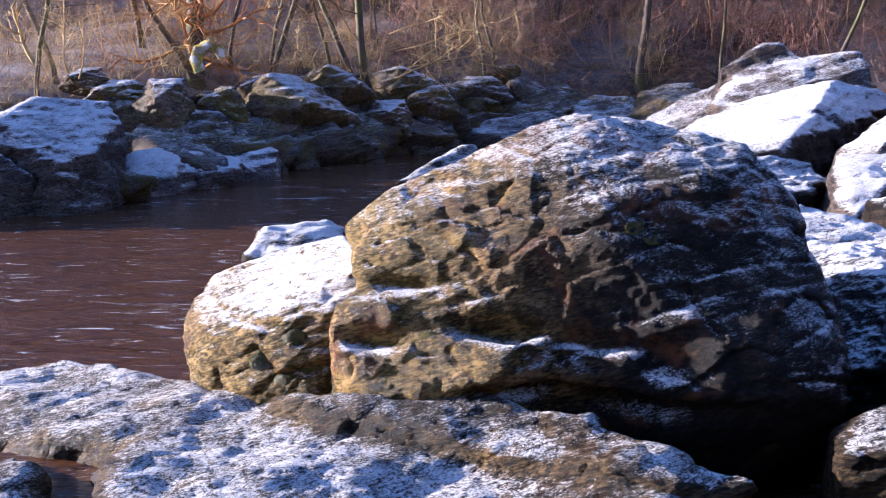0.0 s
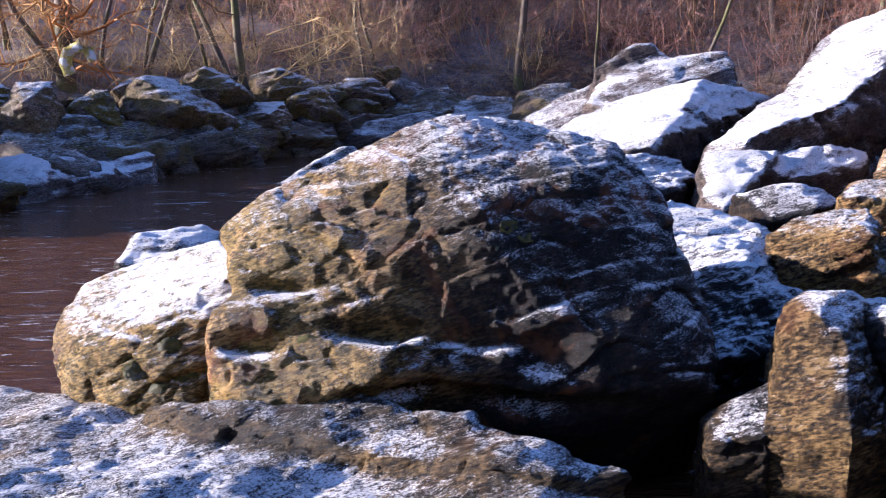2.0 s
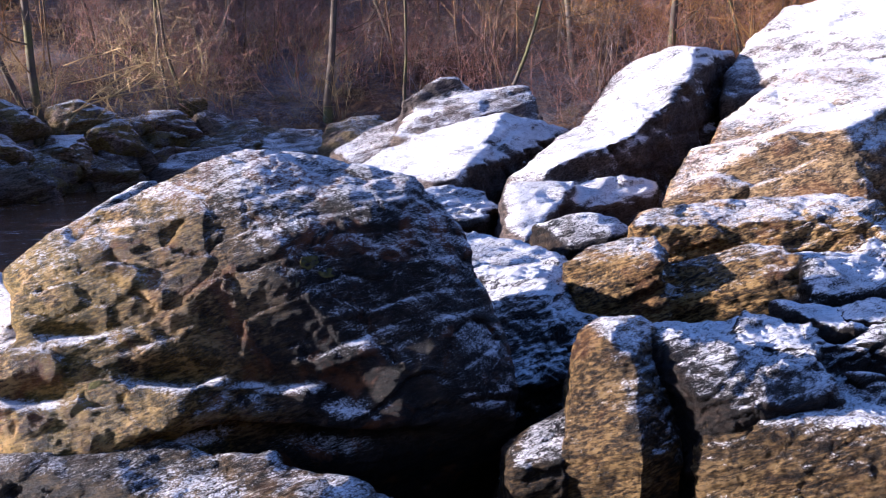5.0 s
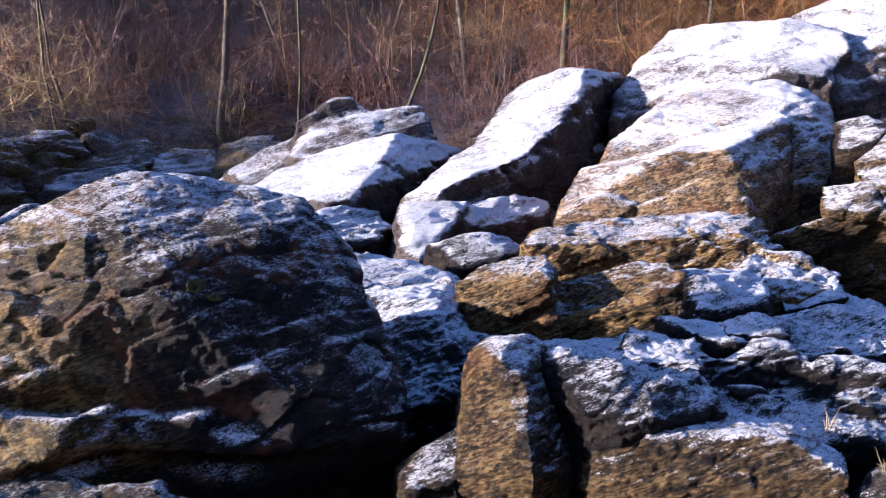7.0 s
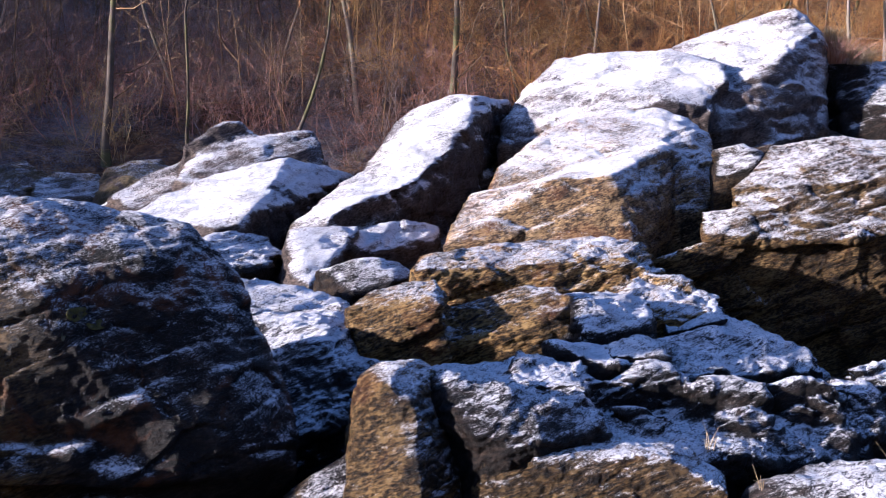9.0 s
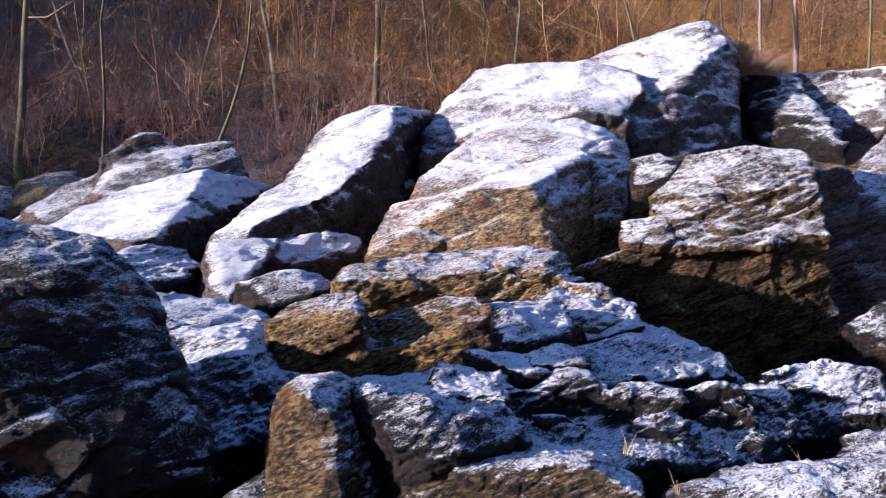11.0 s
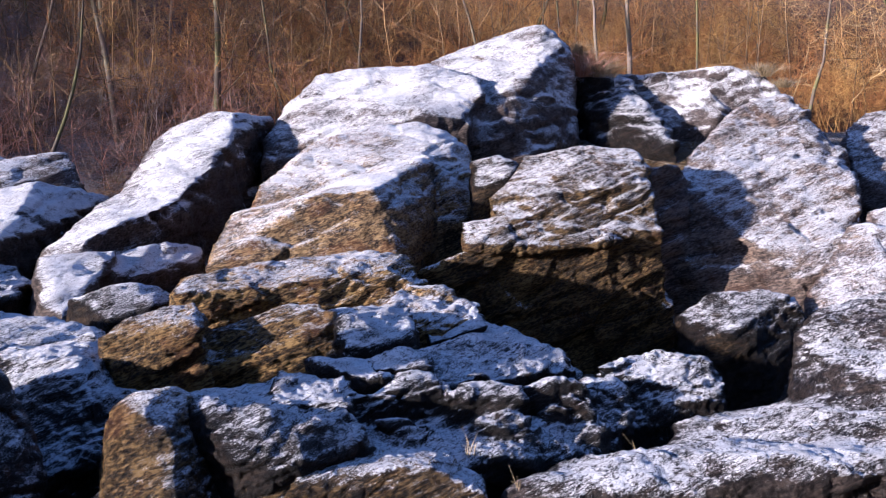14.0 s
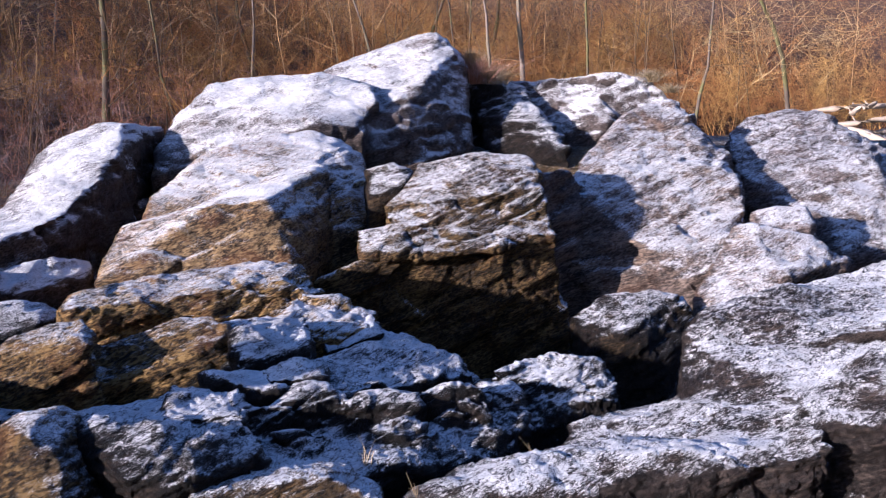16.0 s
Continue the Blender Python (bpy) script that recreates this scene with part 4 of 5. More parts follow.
lb1 = lobe([(-5.69, 12.65, 0.94), (-5.34, 12.81, 1.06), (-5.13, 13.41, 1.36), (-4.89, 13.50, 1.30), (-4.30, 13.69, 1.26), (-4.08, 13.51, 1.03), (-4.18, 12.72, 0.72), (-4.56, 12.45, 0.65), (-5.05, 12.52, 0.75), (-4.49, 12.58, 0.47), (-4.13, 13.19, 0.46)],
    (-0.41, 1.12, -0.50), -0.2, 1.05)
rock('boulder', [lb1], 'big blocky frosted rock on the far bank',
     voxel=0.04, frost=0.55, moss=0.0, warm=0.05, rough=0.8, smooth=1, bands=0.7, lumps=1.0, ochre=0.0, pale=0.5)
lb2 = lobe([(-5.76, 12.48, 0.83), (-5.22, 12.44, 0.76), (-4.84, 12.44, 0.49), (-4.96, 12.36, 0.30), (-5.63, 12.07, 0.28)],
    (-0.31, 0.73, -0.39), -0.2, 1.0)
rock('boulder', [lb2], 'dark frosted rock at the water under a big block',
     voxel=0.04, frost=0.25, moss=0.0, warm=0.05, rough=0.86, smooth=3, bands=0.7, lumps=1.0, ochre=0.0, pale=0.45)
lbwall_0 = lobe([(-4.40, 14.45, 0.42), (-4.25, 14.62, 0.56), (-3.92, 14.71, 0.57), (-3.64, 14.67, 0.47), (-3.60, 14.14, 0.28), (-4.14, 13.66, 0.21)],
    (-0.21, 0.77, -0.39), -0.2, 1.1)
lbwall_1 = lobe([(-3.91, 14.80, 0.41), (-3.56, 15.00, 0.50), (-3.12, 15.20, 0.45), (-2.88, 15.23, 0.36), (-2.91, 14.91, 0.25), (-3.72, 14.30, 0.22)],
    (-0.17, 0.78, -0.39), -0.2, 1.1)
lbwall_2 = lobe([(-3.26, 15.46, 0.32), (-2.89, 15.75, 0.40), (-2.59, 16.01, 0.45), (-2.46, 16.02, 0.39), (-2.43, 15.71, 0.27), (-3.10, 15.07, 0.18)],
    (-0.12, 0.68, -0.38), -0.2, 1.05)
rock('boulder', [lbwall_0, lbwall_1, lbwall_2], 'low wall of grey frosted rock at the waterline',
     voxel=0.05, frost=0.6, moss=0.0, warm=0.05, rough=0.78, smooth=3, bands=0.7, lumps=1.0, ochre=0.0, pale=0.8)
f1 = lobe([(-3.50, 18.67, 0.76), (-3.29, 19.95, 1.35), (-2.67, 20.04, 1.34), (-1.99, 19.49, 0.85), (-1.59, 18.92, 0.61), (-1.81, 18.51, 0.32), (-3.31, 18.06, 0.32)],
    (-0.20, 1.48, -0.50), -0.2, 1.0)
rock('boulder', [f1], 'mossy rock mound on the far bank',
     voxel=0.06, frost=-0.05, moss=0.55, warm=0.9, rough=1.3, smooth=3, bands=0.7, lumps=1.0, ochre=0.0, pale=0.45)
f2 = lobe([(-1.71, 19.15, 0.41), (-1.50, 19.79, 0.72), (-0.87, 19.83, 0.77), (-0.49, 19.34, 0.44), (-0.53, 18.85, 0.23), (-1.62, 18.55, 0.15)],
    (-0.07, 1.19, -0.50), -0.2, 1.0)
rock('boulder', [f2], 'low frosted rock on the far bank',
     voxel=0.06, frost=0.15, moss=0.6, warm=0.05, rough=0.86, smooth=3, bands=0.7, lumps=1.0, ochre=0.0, pale=0.45)
f3 = lobe([(-0.49, 19.32, 0.70), (-0.23, 19.68, 0.88), (0.18, 19.68, 0.83), (0.23, 19.30, 0.39), (-0.43, 19.06, 0.31)],
    (-0.01, 1.20, -0.49), -0.2, 1.0)
rock('boulder', [f3], 'dark rounded rock on the far bank',
     voxel=0.06, frost=0.15, moss=0.0, warm=0.05, rough=0.86, smooth=3, bands=0.7, lumps=1.0, ochre=0.0, pale=0.45)
f4 = lobe([(0.39, 19.51, 0.32), (0.71, 19.86, 0.50), (2.00, 20.01, 0.69), (2.37, 19.96, 0.59), (2.15, 19.40, 0.32), (1.20, 19.13, 0.22)],
    (0.09, 1.19, -0.40), -0.2, 1.0)
rock('boulder', [f4], 'flat layered rock shelf on the far bank',
     voxel=0.06, frost=0.15, moss=0.0, warm=0.05, rough=0.86, smooth=3, bands=0.7, lumps=1.0, ochre=0.0, pale=0.45)
f5 = lobe([(2.44, 20.15, 0.73), (2.90, 20.44, 0.98), (3.64, 20.32, 0.93), (3.79, 19.93, 0.63), (3.29, 19.43, 0.47), (2.39, 19.68, 0.50)],
    (0.18, 1.18, -0.48), -0.2, 1.0)
rock('boulder', [f5], 'dark rock on the far bank',
     voxel=0.06, frost=0.15, moss=0.3, warm=0.05, rough=0.86, smooth=3, bands=0.7, lumps=1.0, ochre=0.0, pale=0.45)
f6_0 = lobe([(3.68, 14.82, 1.16), (4.22, 15.42, 1.53), (5.01, 15.40, 1.72), (5.52, 15.02, 1.83), (5.86, 14.89, 1.86), (5.86, 14.33, 1.41), (3.97, 14.42, 0.96)],
    (0.47, 1.42, -0.56), -0.2, 1.0)
f6_1 = lobe([(3.99, 15.49, 1.60), (4.63, 15.63, 1.92), (4.88, 15.55, 2.00), (5.16, 15.35, 1.76), (4.52, 15.33, 1.45)],
    (0.29, 0.96, -0.42), -0.2, 1.0)
f6_2 = lobe([(3.08, 16.16, 0.78), (3.63, 16.37, 1.07), (4.35, 16.21, 1.41), (4.61, 15.94, 1.50), (4.33, 15.16, 1.06), (3.27, 15.39, 0.64)],
    (0.28, 1.16, -0.48), -0.2, 1.0)
f6_3 = lobe([(2.81, 16.59, 0.53), (3.29, 16.83, 0.82), (4.07, 16.36, 0.93), (4.09, 15.41, 0.71), (3.05, 15.52, 0.46)],
    (0.21, 0.97, -0.49), -0.2, 1.0)
rock('boulder', [f6_0, f6_1, f6_2, f6_3], 'long grey rock spine with bluish frost across the river',
     voxel=0.06, frost=0.35, moss=0.0, warm=0.05, rough=0.86, smooth=1, bands=0.7, lumps=1.0, ochre=0.0, pale=0.4)
gap = lobe([(10.95, 9.83, 2.67), (11.27, 9.76, 2.91), (11.58, 9.41, 2.82), (11.43, 8.99, 2.42), (10.76, 8.54, 1.91), (10.49, 9.17, 1.99), (10.56, 7.84, 1.81)],
    (0.76, 0.65, -0.38), 0.8, 1.0)
gap_left = lobe([(10.91, 10.04, 2.89), (11.13, 9.95, 2.92), (11.44, 9.45, 2.86), (11.19, 9.13, 1.93), (10.56, 9.53, 1.89)],
    (0.70, 0.60, -0.20), 0.8, 1.0)
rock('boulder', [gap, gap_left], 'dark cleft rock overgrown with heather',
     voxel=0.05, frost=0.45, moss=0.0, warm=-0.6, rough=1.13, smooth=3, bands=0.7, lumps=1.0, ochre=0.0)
drape1 = lobe([(2.50, 4.49, 0.85), (2.73, 4.53, 0.81), (2.85, 4.33, 0.77), (2.59, 4.00, 0.59), (2.37, 4.08, 0.62), (2.22, 3.91, 0.46), (2.46, 3.78, 0.46)],
    (0.28, 0.50, -0.43), 0.0, 1.0)
rock('boulder', [drape1], 'frosted bedrock drape beside the upright rock',
     voxel=0.016, frost=0.45, moss=0.0, warm=-0.25, rough=1.03, smooth=14, bands=0.7, lumps=1.9, ochre=0.0, blocks=0.5)
drape2_0 = lobe([(3.87, 5.38, 1.00), (4.14, 5.37, 1.01), (4.45, 5.25, 1.00), (4.13, 4.84, 0.92), (3.79, 4.77, 0.84), (3.61, 4.96, 0.82)],
    (0.35, 0.47, -0.36), 0.0, 1.0)
drape2_1 = lobe([(4.64, 5.48, 0.93), (4.97, 5.20, 0.96), (4.81, 4.91, 0.89), (4.33, 4.92, 0.83)],
    (0.39, 0.44, -0.36), 0.0, 1.0)
rock('boulder', [drape2_0, drape2_1], 'frosted bedrock steps behind the ridge',
     voxel=0.018, frost=0.45, moss=0.0, warm=-0.25, rough=1.03, smooth=14, bands=0.7, lumps=1.9, ochre=0.0, blocks=0.5)
drape3 = lobe([(4.96, 5.18, 0.83), (5.11, 5.02, 0.77), (5.17, 4.63, 0.66), (4.90, 4.46, 0.62), (4.57, 4.69, 0.74)],
    (0.41, 0.42, -0.37), 0.0, 1.0)
rock('boulder', [drape3], 'low frosted bedrock below the layered block',
     voxel=0.018, frost=0.45, moss=0.0, warm=-0.25, rough=1.03, smooth=14, bands=0.7, lumps=1.9, ochre=0.0, blocks=0.5)
f7 = lobe([(3.34, 19.15, 0.54), (3.62, 19.64, 1.02), (4.36, 19.70, 1.16), (4.85, 19.17, 1.09), (4.46, 17.90, 0.68), (3.60, 18.38, 0.50)],
    (0.25, 1.17, -0.48), -0.2, 1.0)
rock('boulder', [f7], 'mossy grey rock on the far bank',
     voxel=0.06, frost=-0.05, moss=0.55, warm=0.05, rough=1.13, smooth=3, bands=0.7, lumps=1.0, ochre=0.0, pale=0.45)
f8 = lobe([(1.06, 20.42, 0.61), (1.53, 20.91, 0.96), (2.44, 21.14, 1.11), (2.81, 20.57, 0.81), (2.29, 19.81, 0.60), (1.25, 19.90, 0.49)],
    (0.11, 1.19, -0.48), -0.2, 1.0)
rock('boulder', [f8], 'mossy grey rock above the waterline of the far bank',
     voxel=0.06, frost=-0.05, moss=0.55, warm=0.05, rough=1.13, smooth=3, bands=0.7, lumps=1.0, ochre=0.0, pale=0.45)
f9 = lobe([(-0.45, 19.95, 0.76), (-0.24, 20.48, 1.15), (0.53, 20.78, 1.24), (0.94, 20.24, 0.84), (0.71, 19.62, 0.52), (-0.23, 19.44, 0.54)],
    (0.01, 1.20, -0.48), -0.2, 1.0)
rock('boulder', [f9], 'mossy rounded rock on the far bank',
     voxel=0.06, frost=-0.05, moss=0.55, warm=0.05, rough=1.13, smooth=3, bands=0.7, lumps=1.0, ochre=0.0, pale=0.45)
f10 = lobe([(-4.71, 15.53, 0.58), (-4.62, 16.32, 0.90), (-4.03, 16.79, 0.99), (-3.44, 16.91, 0.89), (-3.14, 16.42, 0.44), (-3.99, 15.40, 0.39)],
    (-0.29, 1.16, -0.50), -0.2, 1.0)
rock('boulder', [f10], 'mossy bank rock under the old tree',
     voxel=0.06, frost=-0.05, moss=0.55, warm=0.05, rough=1.3, smooth=3, bands=0.7, lumps=1.0, ochre=0.0, pale=0.45)
f11 = lobe([(-5.25, 16.14, 1.08), (-5.07, 17.05, 1.34), (-4.53, 17.41, 1.36), (-4.14, 17.07, 1.06), (-4.57, 16.12, 0.87)],
    (-0.32, 1.15, -0.47), -0.2, 1.0)
rock('boulder', [f11], 'mossy mound behind the big block of the far bank',
     voxel=0.06, frost=-0.05, moss=0.55, warm=0.05, rough=1.3, smooth=3, bands=0.7, lumps=1.0, ochre=0.0, pale=0.45)
seven_b = lobe([(2.60, 9.18, 0.98), (2.89, 9.42, 1.01), (3.23, 9.31, 0.94), (3.25, 8.87, 0.86), (2.91, 8.33, 0.80), (2.46, 8.26, 0.84)],
    (0.23, 0.76, -0.40), 0.0, 1.0)
rock('boulder', [seven_b], 'dark frost-specked rock under the sloping slab',
     voxel=0.03, frost=0.3, moss=0.0, warm=0.05, rough=1.21, smooth=3, bands=0.7, lumps=1.0, ochre=0.0)
shoulder = lobe([(-1.28, 5.28, 0.75), (-1.25, 5.52, 0.83), (-1.09, 5.62, 0.87), (-0.80, 5.58, 0.97), (-0.54, 5.43, 1.06), (-1.17, 5.03, 0.69), (-0.76, 4.82, 0.80), (-0.38, 4.81, 0.88), (-0.38, 5.18, 1.04), (-0.47, 4.95, 0.95), (-1.28, 5.08, 0.61), (-1.19, 4.92, 0.55), (-0.88, 4.70, 0.48), (-0.59, 4.64, 0.47), (-0.54, 4.75, 0.71)],
    (-0.11, 0.67, -0.47), 0.1, 0.85)
SHOULDER = rock('boulder', [shoulder], 'pale rock shoulder thick with sunlit frost against the boulder',
     voxel=0.015, frost=0.42, moss=0.6, warm=1.0, rough=0.6, smooth=5, bands=0.5, lumps=1.2, ochre=0.0)


def moss_cushion(parent, place, facing, size, seed):
    """A low, lumpy cushion of moss grown onto a rock face."""
    bm = bmesh.new()
    bmesh.ops.create_icosphere(bm, subdivisions=4, radius=1.0)
    p = np.array([v.co[:] for v in bm.verts])
    d = 1 + 0.35 * fbm(p * 1.6, 3, seed) + 0.16 * fbm(p * 6.0, 3, seed + 5)
    turn = Vector(facing).to_track_quat("Z", "Y").to_matrix()
    for v, k in zip(bm.verts, d):
        c = Vector(v.co) * float(k) * size * 0.75
        c.z *= 0.16
        c.x *= 1.5
        v.co = turn @ c + Vector(place)
    for f in bm.faces:
        f.smooth = True
    return part("moss_cushion", bm, GREEN_MOSS, parent, "damp green moss cushion")


for i, (where, facing, size) in enumerate((((0.87, 4.64, 1.24), (0.3, -0.9, 0.3), 0.05), ((0.93, 4.61, 1.20), (0.1, -0.7, 0.7), 0.035), ((0.64, 4.53, 1.01), (-0.1, -0.95, 0.3), 0.03),
                                           ((-0.06, 4.50, 0.78), (-0.2, -0.9, 0.3), 0.045), ((0.68, 4.50, 0.93), (-0.3, -0.9, 0.4), 0.035), ((0.82, 4.59, 1.16), (0.4, -0.8, 0.3), 0.04))):
    moss_cushion(BOULDER, where, facing, size, 40 + i)
for i, (where, facing, size) in enumerate((((-0.83, 4.735, 0.61), (0, -0.95, 0.3), 0.07), ((-0.69, 4.72, 0.72), (-0.1, -0.96, 0.2), 0.05), ((-0.63, 4.69, 0.58), (-0.2, -0.9, 0.3), 0.06), ((-0.74, 4.675, 0.52), (-0.2, -0.95, 0.2), 0.05))):
    moss_cushion(SHOULDER, where, facing, size, 60 + i)


# ---- trees, brushwood and grass ----
def tube(V, F, pts, radii, sides):
    """A tapered tube along pts, added to the lists V and F as quads."""
    pts = [Vector(p) for p in pts]
    base, n = len(V), len(pts)
    for k, (p, r) in enumerate(zip(pts, radii)):
        ax = (pts[min(k + 1, n - 1)] - pts[max(k - 1, 0)]).normalized()
        u = ax.orthogonal().normalized()
        v = ax.cross(u)
        for s in range(sides):
            a = 2 * math.pi * s / sides
            V.append(p + (u * math.cos(a) + v * math.sin(a)) * r)
    for k in range(n - 1):
        for s in range(sides):
            t = (s + 1) % sides
            F.append((base + k * sides + s, base + k * sides + t, base + (k + 1) * sides + t, base + (k + 1) * sides + s))


def wander(rng, start, way, length, segs, bend, rise=0.0):
    p, w, out = Vector(start), Vector(way).normalized(), [Vector(start)]
    for _ in range(segs):
        w = (w + Vector((rng.gauss(0, bend), rng.gauss(0, bend), rng.gauss(0, bend) + rise))).normalized()
        p = p + w * (length / segs)
        out.append(p)
    return out


def limb(rng, V, F, start, way, length, r, level, kids, bend=0.22):
    segs = 5 if level > 1 and r > 0.01 else (2, 3, 4)[min(level, 2)] if r > 0.004 else (1, 2, 4)[min(level, 2)]
    pts = wander(rng, start, way, length, segs, bend, 0.05)
    tube(V, F, pts, [r * (1 - 0.75 * k / segs) for k in range(segs + 1)], 5 if r > 0.03 else 4 if r > 0.012 else 3)
    if level == 0:
        return
    for _ in range(kids):
        k = rng.uniform(0.25, 1.0) * segs
        i = min(int(k), segs - 1)
        p = pts[i].lerp(pts[i + 1], k - i)
        ax = (pts[i + 1] - pts[i]).normalized()
        side = Vector((rng.gauss(0, 1), rng.gauss(0, 1), rng.gauss(0.15, 0.7)))
        w = ax * rng.uniform(0.2, 0.9) + (side - ax * side.dot(ax)).normalized()
        limb(rng, V, F, p, w, length * rng.uniform(0.35, 0.65), max(r * 0.45, 0.0028), level - 1, max(3, kids - 1), bend)


def tree(seed, height, r, lean=0.06, limbs=9, bark=None, twig=None, low=0.12):
    """A bare winter tree: trunk and crown."""
    rng = random.Random(seed)
    root = new("tree")
    V, F = [], []
    trunk = wander(rng, (0, 0, -0.3), (rng.gauss(0, lean), rng.gauss(0, lean), 1), height, 10, 0.085, 0.06)
    tube(V, F, trunk, [r * 0.6 * (1.5 if k == 0 else (1 - 0.08 * k) * rng.uniform(0.9, 1.1)) for k in range(11)], 9)
    V2 = [Vector(v) for v in V]
    me = mesh_quads("trunk", [tuple(v) for v in V2], F, bark or BARK)
    t = new("trunk", me)
    t.parent = root
    V, F = [], []
    for i in range(limbs):
        k = rng.uniform(low, 0.95) * 10
        j = min(int(k), 9)
        p = trunk[j].lerp(trunk[j + 1], k - j)
        a = rng.uniform(0, 2 * math.pi)
        limb(rng, V, F, p, (math.cos(a), math.sin(a), rng.uniform(0.0, 0.9)), rng.uniform(0.22, 0.40) * height * (1 - k / 22), r * 0.11, 2, 7, 0.2)
    c = new("crown", mesh_quads("crown", [tuple(v) for v in V], F, twig or CROWN_TWIG))
    c.parent = root
    return root


def brush_proto(seed, height, stems, spread, r=0.0075, kids=4, foot=0.15, bend=0.24):
    rng = random.Random(seed)
    V, F = [], []
    for _ in range(stems):
        a = rng.uniform(0, 2 * math.pi)
        w = (math.cos(a) * spread, math.sin(a) * spread, 1)
        limb(rng, V, F, (rng.gauss(0, foot), rng.gauss(0, foot), -0.05), w, height * rng.uniform(0.5, 1.1), r, 2, kids, bend)
    return np.array([tuple(v) for v in V]), np.array(F)


def scatter(name, protos, spots, material, label, category):
    """Many plants nobody could count, joined into one object. Spots: x, y, turn, size, proto."""
    VV, FF, base = [], [], 0
    for x, y, turn, size, k in spots:
        v, f = protos[k % len(protos)]
        c, s = math.cos(turn), math.sin(turn)
        w = np.stack([(v[:, 0] * c - v[:, 1] * s) * size + x, (v[:, 0] * s + v[:, 1] * c) * size + y, v[:, 2] * size], 1)
        w[:, 2] += float(ground_height(np.array([x]), np.array([y]))[0]) - 0.03
        VV.append(w)
        FF.append(f + base)
        base += len(v)
    ob = new(name, mesh_quads(name, np.concatenate(VV), np.concatenate(FF), material))
    return tagged(ob, label, category, kind="stuff")


def ground_z(x, y):
    return float(ground_height(np.array([x]), np.array([y]))[0])


def bank_spots(count, dmin, dmax, seed, x0=-8.5, x1=27.0, sizes=(0.7, 1.3), clump=0.0):
    rng = random.Random(seed)
    out = []
    while len(out) < count:
        x, y = rng.uniform(x0, x1), rng.uniform(2, 36)
        d = float(bank_distance(np.array([x]), np.array([y]))[0])
        thick = float(vnoise(np.array([[x * 0.55, y * 0.55, 0.5]]), 3)[0])
        if dmin < d < dmax and y > 0.05 * x + 3 and thick > clump:
            out.append((x, y, rng.uniform(0, 6.28), rng.uniform(*sizes), rng.randrange(99)))
    return out


BRUSH = [brush_proto(11 + i, 1.5, 4, 0.5) for i in range(8)]
HAZEL = [brush_proto(41 + i, 2.4, 7, 0.42, 0.0065, 8, 0.15, 0.19) for i in range(5)]
SAPLING = [brush_proto(61 + i, 5.0, 2, 0.09, 0.024, 6, 0.3, 0.07) for i in range(6)]
scatter("brushwood", BRUSH, bank_spots(310, 2.2, 11.5, 3, x0=-1.5, x1=12, clump=0.35), GREY_TWIG, "tangle of bare grey-brown frosted twigs on the wooded slope", "brush")
scatter("brushwood", BRUSH, bank_spots(70, 6.5, 13, 7, x0=-6, x1=-1.5, sizes=(0.8, 1.3)), GREY_TWIG, "grey-brown bare brush further up the slope", "brush")
scatter("brushwood", BRUSH, bank_spots(45, 3.0, 9.0, 24, x0=-12, x1=-6, sizes=(0.6, 1.1)), GREY_TWIG, "low bare brush on the bank behind the big block", "brush")
scatter("brushwood", BRUSH, bank_spots(70, 8.5, 15, 23, x0=-14, x1=-5, sizes=(1.0, 1.8)), GREY_TWIG, "grey-brown bare brush along the top of the bank", "brush")
scatter("brushwood", BRUSH, bank_spots(46, 2.4, 8.0, 6, x0=-6.5, x1=-1.5, sizes=(0.7, 1.2)), TWIG, "thin golden bare twigs round the mossy tree", "brush")
scatter("brushwood", BRUSH, bank_spots(190, 2.2, 10.5, 4, x0=-0.5, x1=12, sizes=(0.6, 1.2)), RED_TWIG, "reddish bare undergrowth on the wooded slope", "brush")
scatter("brushwood", BRUSH, bank_spots(230, 0.5, 13, 5, x0=11, x1=34, sizes=(0.9, 1.7), clump=0.4), TWIG, "golden sunlit tangle of bare twigs on the slope", "brush")
scatter("saplings", SAPLING, bank_spots(80, 3.0, 12, 17, x0=-3, x1=12, sizes=(0.7, 1.3)), CROWN_TWIG, "thin bare upright saplings on the wooded slope", "saplings")
scatter("saplings", SAPLING, bank_spots(60, 1.5, 13, 18, x0=10, x1=32, sizes=(0.7, 1.3)), CROWN_TWIG, "thin bare upright saplings on the sunlit slope", "saplings")
scatter("hazel_bushes", HAZEL, bank_spots(125, 0.8, 13, 15, x0=10, x1=32, sizes=(0.7, 1.25), clump=0.42), TWIG, "golden sunlit bare hazel bushes on the slope", "bushes")
scatter("hazel_bushes", HAZEL, bank_spots(30, 3.0, 9.0, 16, x0=-1, x1=11, sizes=(0.6, 1.0)), GREY_TWIG, "grey bare hazel bushes above the far bank", "bushes")
scatter("brushwood", BRUSH, bank_spots(150, 1.6, 8, 9, x0=-2, x1=15, sizes=(0.8, 1.5)), RED_TWIG, "reddish bare undergrowth above the far bank", "brush")
scatter("brushwood", BRUSH, bank_spots(78, 1.5, 4.2, 12, x0=-8.5, x1=5, sizes=(0.6, 1.15)), PALE_TWIG, "pale bare twigs hanging over the far bank", "brush")
